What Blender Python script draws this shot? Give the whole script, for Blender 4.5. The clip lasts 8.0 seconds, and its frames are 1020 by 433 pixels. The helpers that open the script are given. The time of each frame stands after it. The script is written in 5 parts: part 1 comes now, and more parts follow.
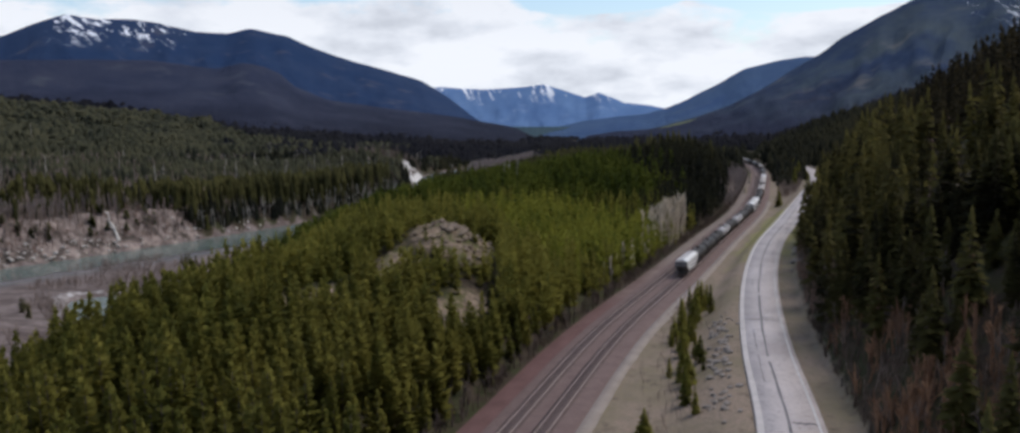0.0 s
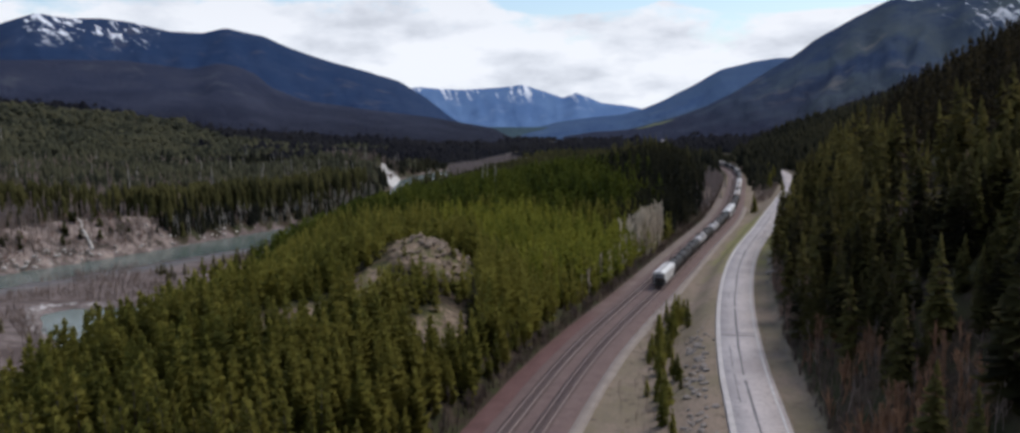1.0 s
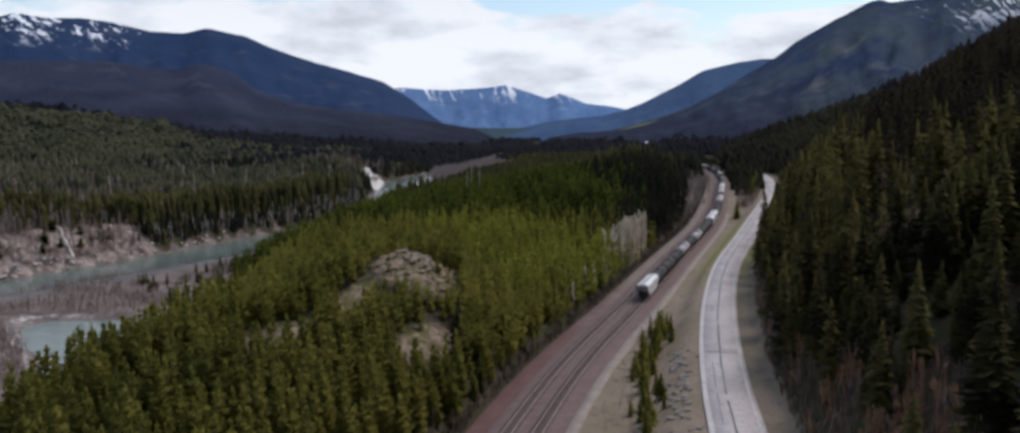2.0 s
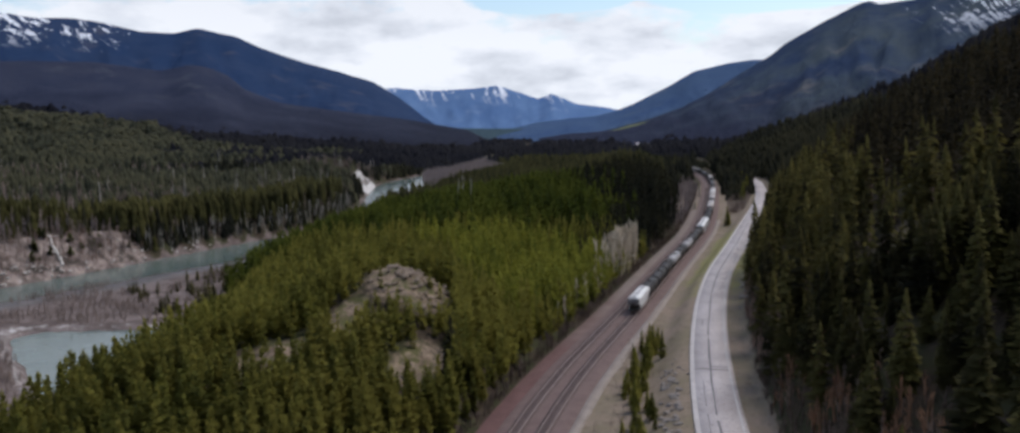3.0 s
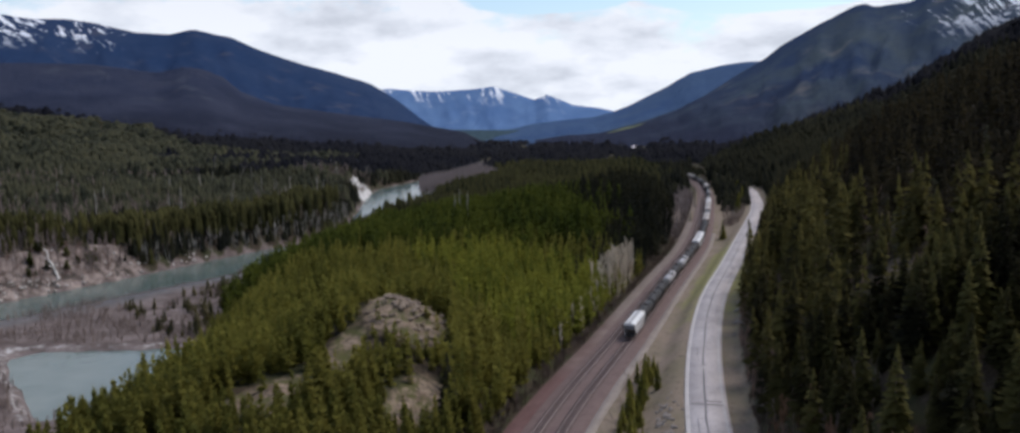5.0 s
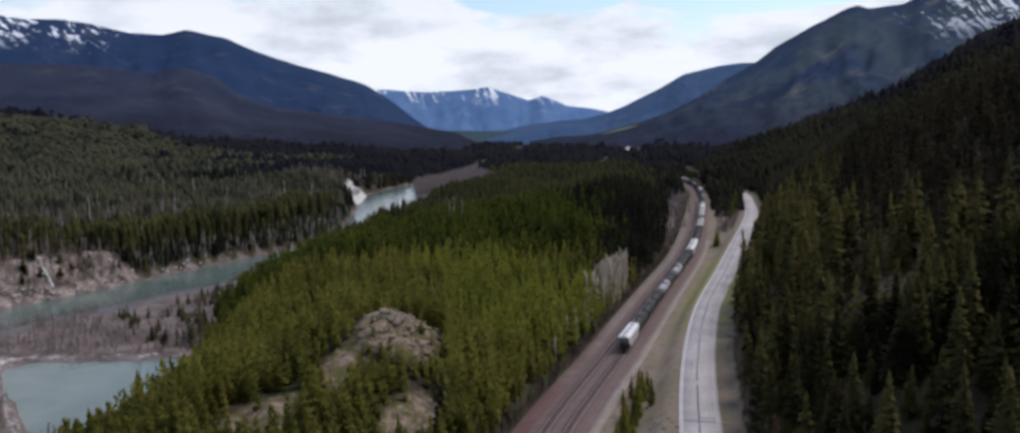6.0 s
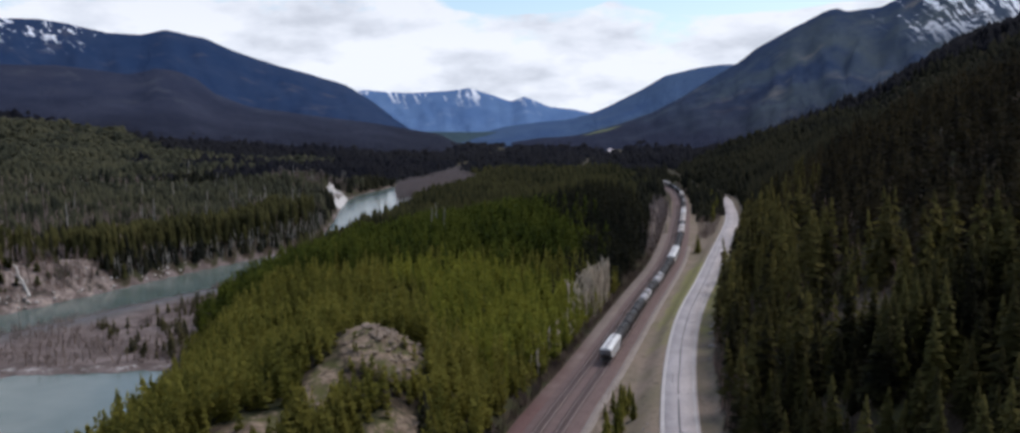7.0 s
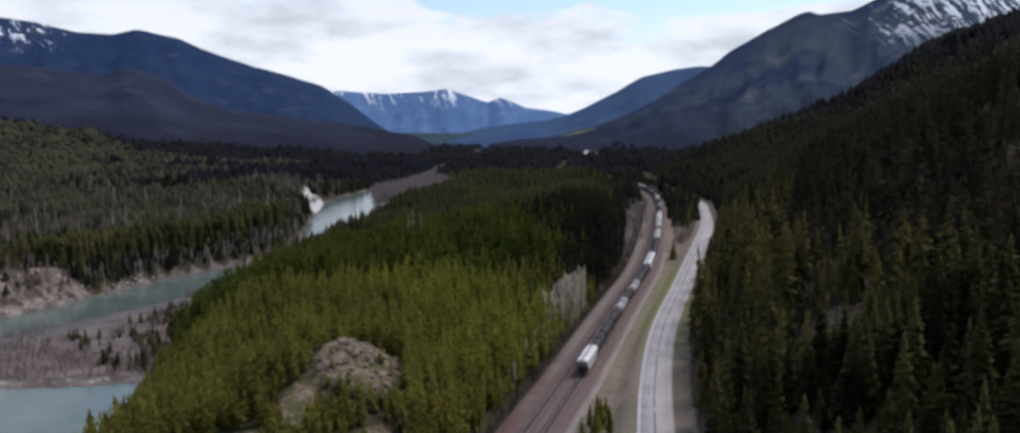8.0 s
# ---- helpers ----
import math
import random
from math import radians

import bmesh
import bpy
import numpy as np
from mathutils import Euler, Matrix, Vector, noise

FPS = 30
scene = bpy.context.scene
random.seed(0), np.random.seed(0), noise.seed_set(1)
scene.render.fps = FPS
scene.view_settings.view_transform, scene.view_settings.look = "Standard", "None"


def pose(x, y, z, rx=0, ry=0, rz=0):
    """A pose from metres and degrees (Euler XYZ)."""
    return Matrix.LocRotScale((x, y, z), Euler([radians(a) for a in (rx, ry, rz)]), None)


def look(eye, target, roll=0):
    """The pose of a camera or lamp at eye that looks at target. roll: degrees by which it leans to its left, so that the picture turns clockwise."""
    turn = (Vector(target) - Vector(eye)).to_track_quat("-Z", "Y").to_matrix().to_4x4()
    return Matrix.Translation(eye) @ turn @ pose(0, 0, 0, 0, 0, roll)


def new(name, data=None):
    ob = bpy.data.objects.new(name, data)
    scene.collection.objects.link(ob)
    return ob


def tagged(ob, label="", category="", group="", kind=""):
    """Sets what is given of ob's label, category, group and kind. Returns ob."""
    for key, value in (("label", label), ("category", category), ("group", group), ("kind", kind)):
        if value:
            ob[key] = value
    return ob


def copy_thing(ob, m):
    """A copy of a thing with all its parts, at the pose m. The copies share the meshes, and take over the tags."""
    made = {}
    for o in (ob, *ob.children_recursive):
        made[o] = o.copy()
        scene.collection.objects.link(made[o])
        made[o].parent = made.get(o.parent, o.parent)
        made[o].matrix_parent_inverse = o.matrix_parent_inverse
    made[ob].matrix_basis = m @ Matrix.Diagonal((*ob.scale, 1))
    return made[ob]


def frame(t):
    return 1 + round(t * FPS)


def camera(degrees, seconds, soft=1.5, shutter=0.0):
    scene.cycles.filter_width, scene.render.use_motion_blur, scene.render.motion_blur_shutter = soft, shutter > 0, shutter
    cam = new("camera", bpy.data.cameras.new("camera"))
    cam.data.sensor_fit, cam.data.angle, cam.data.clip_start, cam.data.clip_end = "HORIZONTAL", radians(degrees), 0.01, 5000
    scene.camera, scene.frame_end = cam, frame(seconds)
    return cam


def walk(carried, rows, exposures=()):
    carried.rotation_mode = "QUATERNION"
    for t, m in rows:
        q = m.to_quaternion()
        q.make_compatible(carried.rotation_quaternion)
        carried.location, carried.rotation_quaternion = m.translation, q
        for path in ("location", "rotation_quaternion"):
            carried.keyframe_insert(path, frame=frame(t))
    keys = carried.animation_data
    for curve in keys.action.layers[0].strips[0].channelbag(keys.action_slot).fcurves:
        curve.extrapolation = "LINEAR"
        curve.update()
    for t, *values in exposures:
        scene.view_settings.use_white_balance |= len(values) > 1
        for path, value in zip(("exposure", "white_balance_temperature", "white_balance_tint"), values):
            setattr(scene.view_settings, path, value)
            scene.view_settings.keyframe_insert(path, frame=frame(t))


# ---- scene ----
cam = camera(65.0, 8.0, soft=2.85)
PATH = [
    (0, (0.22, 1.84, 39.31), (-4.119, 101.161, 28.524), -1.28),
    (0.5, (0.23, 1.73, 41.04), (-2.704, 101.095, 30.202), -1.29),
    (1, (0.24, 1.62, 42.80), (-1.374, 101.013, 31.913), -1.30),
    (1.5, (0.26, 1.52, 44.57), (-0.274, 100.918, 33.652), -1.31),
    (3, (0.30, 1.24, 49.98), (1.720, 100.623, 38.984), -1.31),
    (3.5, (0.32, 1.16, 51.80), (1.892, 100.537, 40.782), -1.30),
    (4, (0.34, 1.08, 53.61), (2.062, 100.455, 42.580), -1.29),
    (4.5, (0.36, 1.01, 55.41), (2.198, 100.378, 44.374), -1.28),
    (6, (0.43, 0.81, 60.72), (3.016, 100.169, 49.675), -1.23),
    (6.5, (0.45, 0.76, 62.44), (4.020, 100.085, 51.396), -1.21),
    (7, (0.48, 0.71, 64.14), (5.286, 99.983, 53.087), -1.18),
    (7.5, (0.51, 0.67, 65.79), (6.698, 99.862, 54.740), -1.16),
    (8, (0.54, 0.63, 67.40), (8.241, 99.716, 56.350), -1.12),
]
walk(cam, [(t, look(eye, target, roll)) for t, eye, target, roll in PATH], [(0, 0.06, 6200, 12), (8, 0.09, 6080, 13)])

# ---- world, sun, exposure ----
SUN_AZ, SUN_EL = radians(72), radians(57)   # clockwise from the valley's axis (+y), above the horizon
world = bpy.data.worlds.new("sky")
scene.world = world
world.use_nodes = True
wn = world.node_tree
wn.nodes.clear()


def wnode(kind, **values):
    n = wn.nodes.new(kind)
    for k, v in values.items():
        n.inputs[k].default_value = v
    return n


def wmath(op, a, b=None):
    n = wn.nodes.new("ShaderNodeMath")
    n.operation = op
    for i, v in enumerate((a, b)):
        if v is None:
            continue
        if isinstance(v, (int, float)):
            n.inputs[i].default_value = v
        else:
            wn.links.new(v, n.inputs[i])
    return n.outputs[0]


sky = wn.nodes.new("ShaderNodeTexSky")
sky.sky_type = "NISHITA"
sky.sun_disc = False
sky.sun_elevation, sky.sun_rotation = SUN_EL, SUN_AZ
sky.air_density, sky.dust_density = 1.2, 1.0
coord = wn.nodes.new("ShaderNodeTexCoord")
sep = wn.nodes.new("ShaderNodeSeparateXYZ")
wn.links.new(coord.outputs["Generated"], sep.inputs[0])
up = wmath("ADD", wmath("MAXIMUM", sep.outputs[2], 0.0), 0.30)
flat = wn.nodes.new("ShaderNodeCombineXYZ")
wn.links.new(wmath("DIVIDE", sep.outputs[0], up), flat.inputs[0])
wn.links.new(wmath("DIVIDE", sep.outputs[1], up), flat.inputs[1])


def wnoise(scale, detail, rough, shift):
    m = wn.nodes.new("ShaderNodeMapping")
    m.inputs["Location"].default_value = shift
    wn.links.new(flat.outputs[0], m.inputs[0])
    n = wnode("ShaderNodeTexNoise", Scale=scale, Detail=detail, Roughness=rough)
    wn.links.new(m.outputs[0], n.inputs["Vector"])
    return n.outputs[0]


def wramp(fac, stops):
    r = wn.nodes.new("ShaderNodeValToRGB")
    r.color_ramp.elements[0].position, r.color_ramp.elements[0].color = stops[0]
    r.color_ramp.elements[1].position, r.color_ramp.elements[1].color = stops[-1]
    for p, c in stops[1:-1]:
        r.color_ramp.elements.new(p).color = c
    wn.links.new(fac, r.inputs[0])
    return r.outputs[0]


def clear_sky(x_over_y, half_x, z, half_z):
    """A gap in the clouds round one direction, 1 in its middle."""
    dx = wmath("DIVIDE", wmath("SUBTRACT", wmath("DIVIDE", sep.outputs[0], wmath("MAXIMUM", sep.outputs[1], 0.05)), x_over_y), half_x)
    dz = wmath("DIVIDE", wmath("SUBTRACT", sep.outputs[2], z), half_z)
    return wmath("MAXIMUM", wmath("SUBTRACT", 1.0, wmath("ADD", wmath("MULTIPLY", dx, dx), wmath("MULTIPLY", dz, dz))), 0.0)


gaps = wmath("ADD", clear_sky(0.07, 0.12, 0.157, 0.022), clear_sky(0.39, 0.22, 0.155, 0.032))
low = wramp(sep.outputs[2], [(0.02, (0.22, 0.22, 0.22, 1)), (0.12, (0.15, 0.15, 0.15, 1)), (0.24, (0, 0, 0, 1))])
amount = wmath("SUBTRACT", wmath("ADD", wnoise(2.6, 7, 0.58, (5.3, 0.2, 0)), low), wmath("MULTIPLY", gaps, 0.60))
cover = wramp(amount, [(0.45, (0, 0, 0, 1)), (0.56, (1, 1, 1, 1))])
shade = wramp(wmath("ADD", wnoise(2.2, 6, 0.55, (0.4, 5.2, 0)), wmath("MULTIPLY", wnoise(7.0, 4, 0.6, (2.0, 1.0, 0)), 0.25)),
              [(0.46, (0.66, 0.69, 0.735, 1)), (0.56, (0.83, 0.86, 0.90, 1)), (0.65, (0.96, 0.98, 1.0, 1))])
high = wramp(sep.outputs[2], [(0.10, (1, 1, 1, 1)), (0.75, (0.30, 0.335, 0.41, 1))])
tone = wn.nodes.new("ShaderNodeMix")
tone.data_type, tone.blend_type = "RGBA", "MULTIPLY"
tone.inputs[0].default_value = 1.0
wn.links.new(shade, tone.inputs[6])
wn.links.new(high, tone.inputs[7])
blue = wn.nodes.new("ShaderNodeBackground")
blue.inputs["Strength"].default_value = 0.15
wn.links.new(sky.outputs[0], blue.inputs[0])
cloud = wn.nodes.new("ShaderNodeBackground")
cloud.inputs["Strength"].default_value = 0.92
wn.links.new(tone.outputs[2], cloud.inputs[0])
mixw = wn.nodes.new("ShaderNodeMixShader")
wn.links.new(cover, mixw.inputs[0])
wn.links.new(blue.outputs[0], mixw.inputs[1])
wn.links.new(cloud.outputs[0], mixw.inputs[2])
wout = wn.nodes.new("ShaderNodeOutputWorld")
wn.links.new(mixw.outputs[0], wout.inputs[0])

lamp = bpy.data.lights.new("sun", "SUN")
lamp.energy, lamp.angle, lamp.color = 2.1, radians(28), (1.0, 0.94, 0.85)
sun = new("sun", lamp)
toward = Vector((math.sin(SUN_AZ) * math.cos(SUN_EL), math.cos(SUN_AZ) * math.cos(SUN_EL), math.sin(SUN_EL)))
sun.matrix_world = look(toward * 500, (0, 0, 0))


# ---- materials ----
class Nodes:
    """A small wrapper to write node materials in few lines."""

    def __init__(self, name, rough=0.9, metal=0.0, spec=0.2):
        self.mat = bpy.data.materials.new(name)
        self.mat.use_nodes = True
        self.t = self.mat.node_tree
        self.b = self.t.nodes["Principled BSDF"]
        self.b.inputs["Roughness"].default_value = rough
        self.b.inputs["Metallic"].default_value = metal
        self.b.inputs["Specular IOR Level"].default_value = spec
        self.c = self.t.nodes.new("ShaderNodeTexCoord").outputs["Object"]
        self.g = self.t.nodes.new("ShaderNodeNewGeometry")

    def set(self, node, i, v):
        if hasattr(v, "is_output"):
            self.t.links.new(v, node.inputs[i])
        elif isinstance(v, tuple) and len(v) == 3 and node.inputs[i].type == "RGBA":
            node.inputs[i].default_value = (*v, 1)
        else:
            node.inputs[i].default_value = v

    def noise(self, scale, detail=4, rough=0.55, stretch=None, world=False):
        n = self.t.nodes.new("ShaderNodeTexNoise")
        n.inputs["Scale"].default_value, n.inputs["Detail"].default_value, n.inputs["Roughness"].default_value = scale, detail, rough
        src = self.g.outputs["Position"] if world else self.c
        if stretch:
            m = self.t.nodes.new("ShaderNodeMapping")
            m.inputs["Scale"].default_value = stretch
            self.t.links.new(src, m.inputs[0])
            src = m.outputs[0]
        self.t.links.new(src, n.inputs["Vector"])
        return n.outputs[0]

    def ramp(self, fac, lo, hi, a=(0, 0, 0), b=(1, 1, 1)):
        r = self.t.nodes.new("ShaderNodeValToRGB")
        r.color_ramp.elements[0].position, r.color_ramp.elements[0].color = lo, (*a, 1)
        r.color_ramp.elements[1].position, r.color_ramp.elements[1].color = hi, (*b, 1)
        self.t.links.new(fac, r.inputs[0])
        return r.outputs[0]

    def mix(self, fac, a, b, kind="MIX"):
        m = self.t.nodes.new("ShaderNodeMix")
        m.data_type, m.blend_type = "RGBA", kind
        self.set(m, 0, fac), self.set(m, 6, a), self.set(m, 7, b)
        return m.outputs[2]

    def calc(self, op, a, b=0.0):
        m = self.t.nodes.new("ShaderNodeMath")
        m.operation = op
        self.set(m, 0, a), self.set(m, 1, b)
        return m.outputs[0]

    def attr(self, name):
        a = self.t.nodes.new("ShaderNodeAttribute")
        a.attribute_name = name
        return a.outputs["Fac"]

    def height(self):
        s = self.t.nodes.new("ShaderNodeSeparateXYZ")
        self.t.links.new(self.g.outputs["Position"], s.inputs[0])
        return s.outputs[2]

    def color(self, c):
        self.set(self.b, "Base Color", c)
        return self

    def bump(self, h, strength, distance):
        n = self.t.nodes.new("ShaderNodeBump")
        n.inputs["Strength"].default_value, n.inputs["Distance"].default_value = strength, distance
        self.t.links.new(h, n.inputs["Height"])
        self.t.links.new(n.outputs[0], self.b.inputs["Normal"])
        return self


def plain(name, a, b, scale=2.0, rough=0.8, metal=0.0, spec=0.3, bump=0.0, dist=0.02, world=False, fine=12.0):
    """A surface of two tones, mixed by a coarse and a fine noise."""
    n = Nodes(name, rough, metal, spec)
    f = n.mix(0.45, n.noise(scale, 4, 0.6, world=world), n.noise(scale * fine, 3, 0.6, world=world))
    n.color(n.ramp(f, 0.34, 0.66, a, b))
    if bump:
        n.bump(n.noise(scale * fine, 4, 0.65, world=world), bump, dist)
    return n.mat


def foliage(name, dark, light, yellow, patch=0.03):
    """Needles: a tone per bough, another per tree, a slower change from stand to stand."""
    n = Nodes(name, 0.85, 0.0, 0.05)
    tree = n.calc("FRACT", n.calc("ADD", n.attr("tree"), n.t.nodes.new("ShaderNodeObjectInfo").outputs["Random"]))
    c = n.mix(n.g.outputs["Random Per Island"], dark, light)
    c = n.mix(n.ramp(tree, 0.05, 0.45, (0.7, 0.7, 0.7), (0, 0, 0)), c, dark)
    c = n.mix(n.calc("MULTIPLY", n.ramp(tree, 0.60, 1.0), 0.8), c, yellow)
    c = n.mix(n.calc("MULTIPLY", n.ramp(n.noise(patch, 3, 0.5, world=True), 0.42, 0.62), 0.7), c, yellow)
    n.color(c)
    thin = n.t.nodes.new("ShaderNodeBsdfTranslucent")        # needles let some light through
    n.t.links.new(c, thin.inputs["Color"])
    both = n.t.nodes.new("ShaderNodeMixShader")
    both.inputs[0].default_value = 0.4
    n.t.links.new(n.b.outputs[0], both.inputs[1])
    n.t.links.new(thin.outputs[0], both.inputs[2])
    n.t.links.new(both.outputs[0], n.t.nodes["Material Output"].inputs["Surface"])
    return n.mat


M = {}
M["pine"] = foliage("pine_needles", (0.0780, 0.0790, 0.0180), (0.1730, 0.1670, 0.0330), (0.2350, 0.2120, 0.0450), 0.06)
# Pine needles with sunlight through the clouds put into the colour.
M["sunlit_pine"] = foliage("sunlit_pine_needles", (0.1000, 0.1100, 0.0200), (0.2150, 0.2230, 0.0330), (0.2780, 0.2700, 0.0440), 0.10)
M["near_pine"] = foliage("shaded_pine_needles", (0.0900, 0.0910, 0.0220), (0.1600, 0.1540, 0.0310), (0.2050, 0.1820, 0.0410), 0.06)
M["dark_pine"] = foliage("dark_pine_needles", (0.0270, 0.0390, 0.0085), (0.0720, 0.0910, 0.0150), (0.1080, 0.1200, 0.0190), 0.05)
# Dark spruce needles; in the woods cloud and bank shade deepen this colour.
M["dark_shaded_spruce"] = foliage("dark_shaded_spruce_needles", (0.0100, 0.0115, 0.0092), (0.0215, 0.0225, 0.0150), (0.0400, 0.0380, 0.0200), 0.010)
M["dusk_pine"] = foliage("dull_olive_needles", (0.0205, 0.0220, 0.0115), (0.0450, 0.0455, 0.0190), (0.0730, 0.0690, 0.0260), 0.012)
# Brownish upper-hill needles, made darker for the shade on that slope.
M["hill_spruce"] = foliage("shaded_brown_spruce_needles", (0.0090, 0.0083, 0.0068), (0.0270, 0.0232, 0.0148), (0.0560, 0.0450, 0.0220), 0.03)
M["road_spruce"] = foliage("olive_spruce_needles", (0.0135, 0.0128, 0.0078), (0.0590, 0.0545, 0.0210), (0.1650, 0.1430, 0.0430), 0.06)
# Far valley needles: haze and cloud shade mixed into the colour.
M["valley_spruce"] = foliage("haze_tinted_spruce_needles", (0.0125, 0.0132, 0.0190), (0.0190, 0.0190, 0.0245), (0.0275, 0.0270, 0.0290), 0.004)
M["strand_pine"] = foliage("olive_riverside_needles", (0.0290, 0.0295, 0.0130), (0.0580, 0.0570, 0.0200), (0.0900, 0.0830, 0.0290), 0.03)
# Dark green hillside needles; the slope's shade is also in this colour.
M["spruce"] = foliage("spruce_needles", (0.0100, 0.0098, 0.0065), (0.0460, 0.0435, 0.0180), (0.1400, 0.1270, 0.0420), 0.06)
M["bar_pine"] = foliage("olive_brown_needles", (0.0650, 0.0610, 0.0300), (0.1350, 0.1240, 0.0540), (0.1850, 0.1600, 0.0720), 0.06)
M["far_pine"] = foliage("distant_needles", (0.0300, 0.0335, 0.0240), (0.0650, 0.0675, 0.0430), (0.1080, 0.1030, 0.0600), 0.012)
M["bark"] = plain("bark", (0.07, 0.05, 0.04), (0.16, 0.13, 0.11), 3.0, 0.9, bump=0.4)
M["grey_bark"] = plain("pale_bark", (0.22, 0.20, 0.175), (0.36, 0.33, 0.295), 3.0, 0.9)
M["twig"] = plain("bare_twigs", (0.14, 0.105, 0.09), (0.27, 0.21, 0.18), 1.0, 0.95)
M["red_twig"] = plain("reddish_twigs", (0.15, 0.095, 0.075), (0.30, 0.20, 0.165), 1.0, 0.95)
# Darker copy of the brown twigs, holding the shade at the trees' edge.
M["shade_twig"] = plain("shaded_brown_twigs", (0.065, 0.048, 0.038), (0.135, 0.100, 0.080), 1.0, 0.95)
M["foot_twig"] = plain("orange_brown_twigs", (0.15, 0.080, 0.046), (0.30, 0.175, 0.108), 1.0, 0.95)
M["mauve_twig"] = plain("grey_mauve_twigs", (0.15, 0.122, 0.116), (0.27, 0.225, 0.215), 1.0, 0.95)
M["aspen"] = plain("bare_aspen_wood", (0.42, 0.355, 0.27), (0.66, 0.56, 0.43), 1.0, 0.95)
M["ballast"] = plain("ballast", (0.112, 0.074, 0.067), (0.180, 0.126, 0.114), 0.35, 0.95, bump=0.6, dist=0.05, fine=16)
M["path"] = plain("gravel_track", (0.20, 0.165, 0.14), (0.31, 0.26, 0.225), 0.3, 0.95, bump=0.5, dist=0.04, fine=16)
M["steel"] = plain("rail_steel", (0.28, 0.21, 0.185), (0.43, 0.335, 0.295), 1.0, 0.5, 0.25)
M["sleeper"] = plain("sleeper_wood", (0.115, 0.084, 0.078), (0.185, 0.140, 0.130), 1.0, 0.9)
M["rock"] = plain("grey_rock", (0.16, 0.14, 0.125), (0.33, 0.29, 0.26), 0.8, 0.9, bump=0.6, dist=0.08)
M["tan_rock"] = plain("tan_rock", (0.135, 0.100, 0.072), (0.30, 0.235, 0.175), 0.8, 0.9, bump=0.6, dist=0.08)
M["tar"] = plain("tar_seam", (0.085, 0.08, 0.085), (0.16, 0.15, 0.155), 0.6, 0.7)
M["line"] = plain("worn_white_line", (0.40, 0.38, 0.37), (0.66, 0.64, 0.62), 0.7, 0.8)
M["shoulder"] = plain("pale_shoulder", (0.38, 0.345, 0.33), (0.54, 0.50, 0.48), 0.5, 0.9)
M["log"] = plain("bleached_log", (0.50, 0.46, 0.41), (0.70, 0.66, 0.60), 1.0, 0.9)

n = Nodes("asphalt", 0.85, 0, 0.3)
c = n.mix(n.ramp(n.noise(0.09, 4, 0.6), 0.35, 0.65), (0.385, 0.338, 0.325), (0.53, 0.47, 0.452))
c = n.mix(n.ramp(n.noise(1.4, 5, 0.7), 0.52, 0.70), c, (0.255, 0.222, 0.216))
n.color(c).bump(n.noise(9, 3, 0.6), 0.3, 0.01)
M["asphalt"] = n.mat

n = Nodes("reddish_gravel", 0.95, 0, 0.1)
sy = n.t.nodes.new("ShaderNodeSeparateXYZ")
n.t.links.new(n.c, sy.inputs[0])
far_end = n.ramp(n.calc("ADD", n.calc("DIVIDE", sy.outputs[1], 400.0), n.calc("MULTIPLY", n.noise(0.06, 4, 0.6), 0.3)), 0.55, 0.82)
grit = n.mix(0.45, n.noise(0.22, 4, 0.6), n.noise(3.5, 3, 0.6))
c = n.mix(far_end, n.ramp(grit, 0.34, 0.66, (0.105, 0.058, 0.053), (0.180, 0.104, 0.095)), n.ramp(grit, 0.34, 0.66, (0.17, 0.135, 0.115), (0.27, 0.22, 0.19)))
n.color(c).bump(n.noise(3.5, 4, 0.65), 0.6, 0.05)
M["red_gravel"] = n.mat

n = Nodes("water", 0.18, 0.0, 0.4)
c = n.mix(n.ramp(n.noise(0.05, 3, 0.5), 0.35, 0.65), (0.085, 0.118, 0.105), (0.130, 0.160, 0.142))
n.color(c).bump(n.noise(0.9, 3, 0.6), 0.25, 0.08)
M["water"] = n.mat

# The ground: forest litter, with dry grass, gravel, eroded soil and rock where their masks say so.
n = Nodes("ground", 0.95, 0, 0.1)
fine = n.noise(1.1, 5, 0.65)
c = n.mix(n.ramp(fine, 0.35, 0.65), (0.034, 0.025, 0.018), (0.070, 0.053, 0.037))
c = n.mix(n.ramp(n.noise(0.12, 3, 0.5), 0.45, 0.6), c, (0.044, 0.044, 0.021))
grass = n.mix(n.ramp(n.noise(0.07, 5, 0.65), 0.40, 0.62), (0.265, 0.200, 0.155), (0.180, 0.150, 0.095))
yellow_green = n.calc("ADD", n.attr("meadow"), n.calc("MULTIPLY", n.calc("SUBTRACT", n.noise(0.08, 4, 0.6), 0.5), 1.2))
grass = n.mix(n.ramp(yellow_green, 0.35, 0.75), grass, (0.235, 0.225, 0.075))
grass = n.mix(n.ramp(n.noise(2.2, 4, 0.7), 0.42, 0.66), grass, (0.165, 0.138, 0.105))
grass = n.mix(n.ramp(n.noise(0.45, 5, 0.7), 0.55, 0.66), grass, (0.125, 0.098, 0.074))
gravel = n.mix(n.ramp(n.noise(0.10, 5, 0.65, (1.0, 1.6, 1.0)), 0.40, 0.62), (0.095, 0.070, 0.063), (0.245, 0.195, 0.180))
gravel = n.mix(n.ramp(n.noise(1.3, 4, 0.7), 0.42, 0.66), gravel, (0.105, 0.083, 0.072))
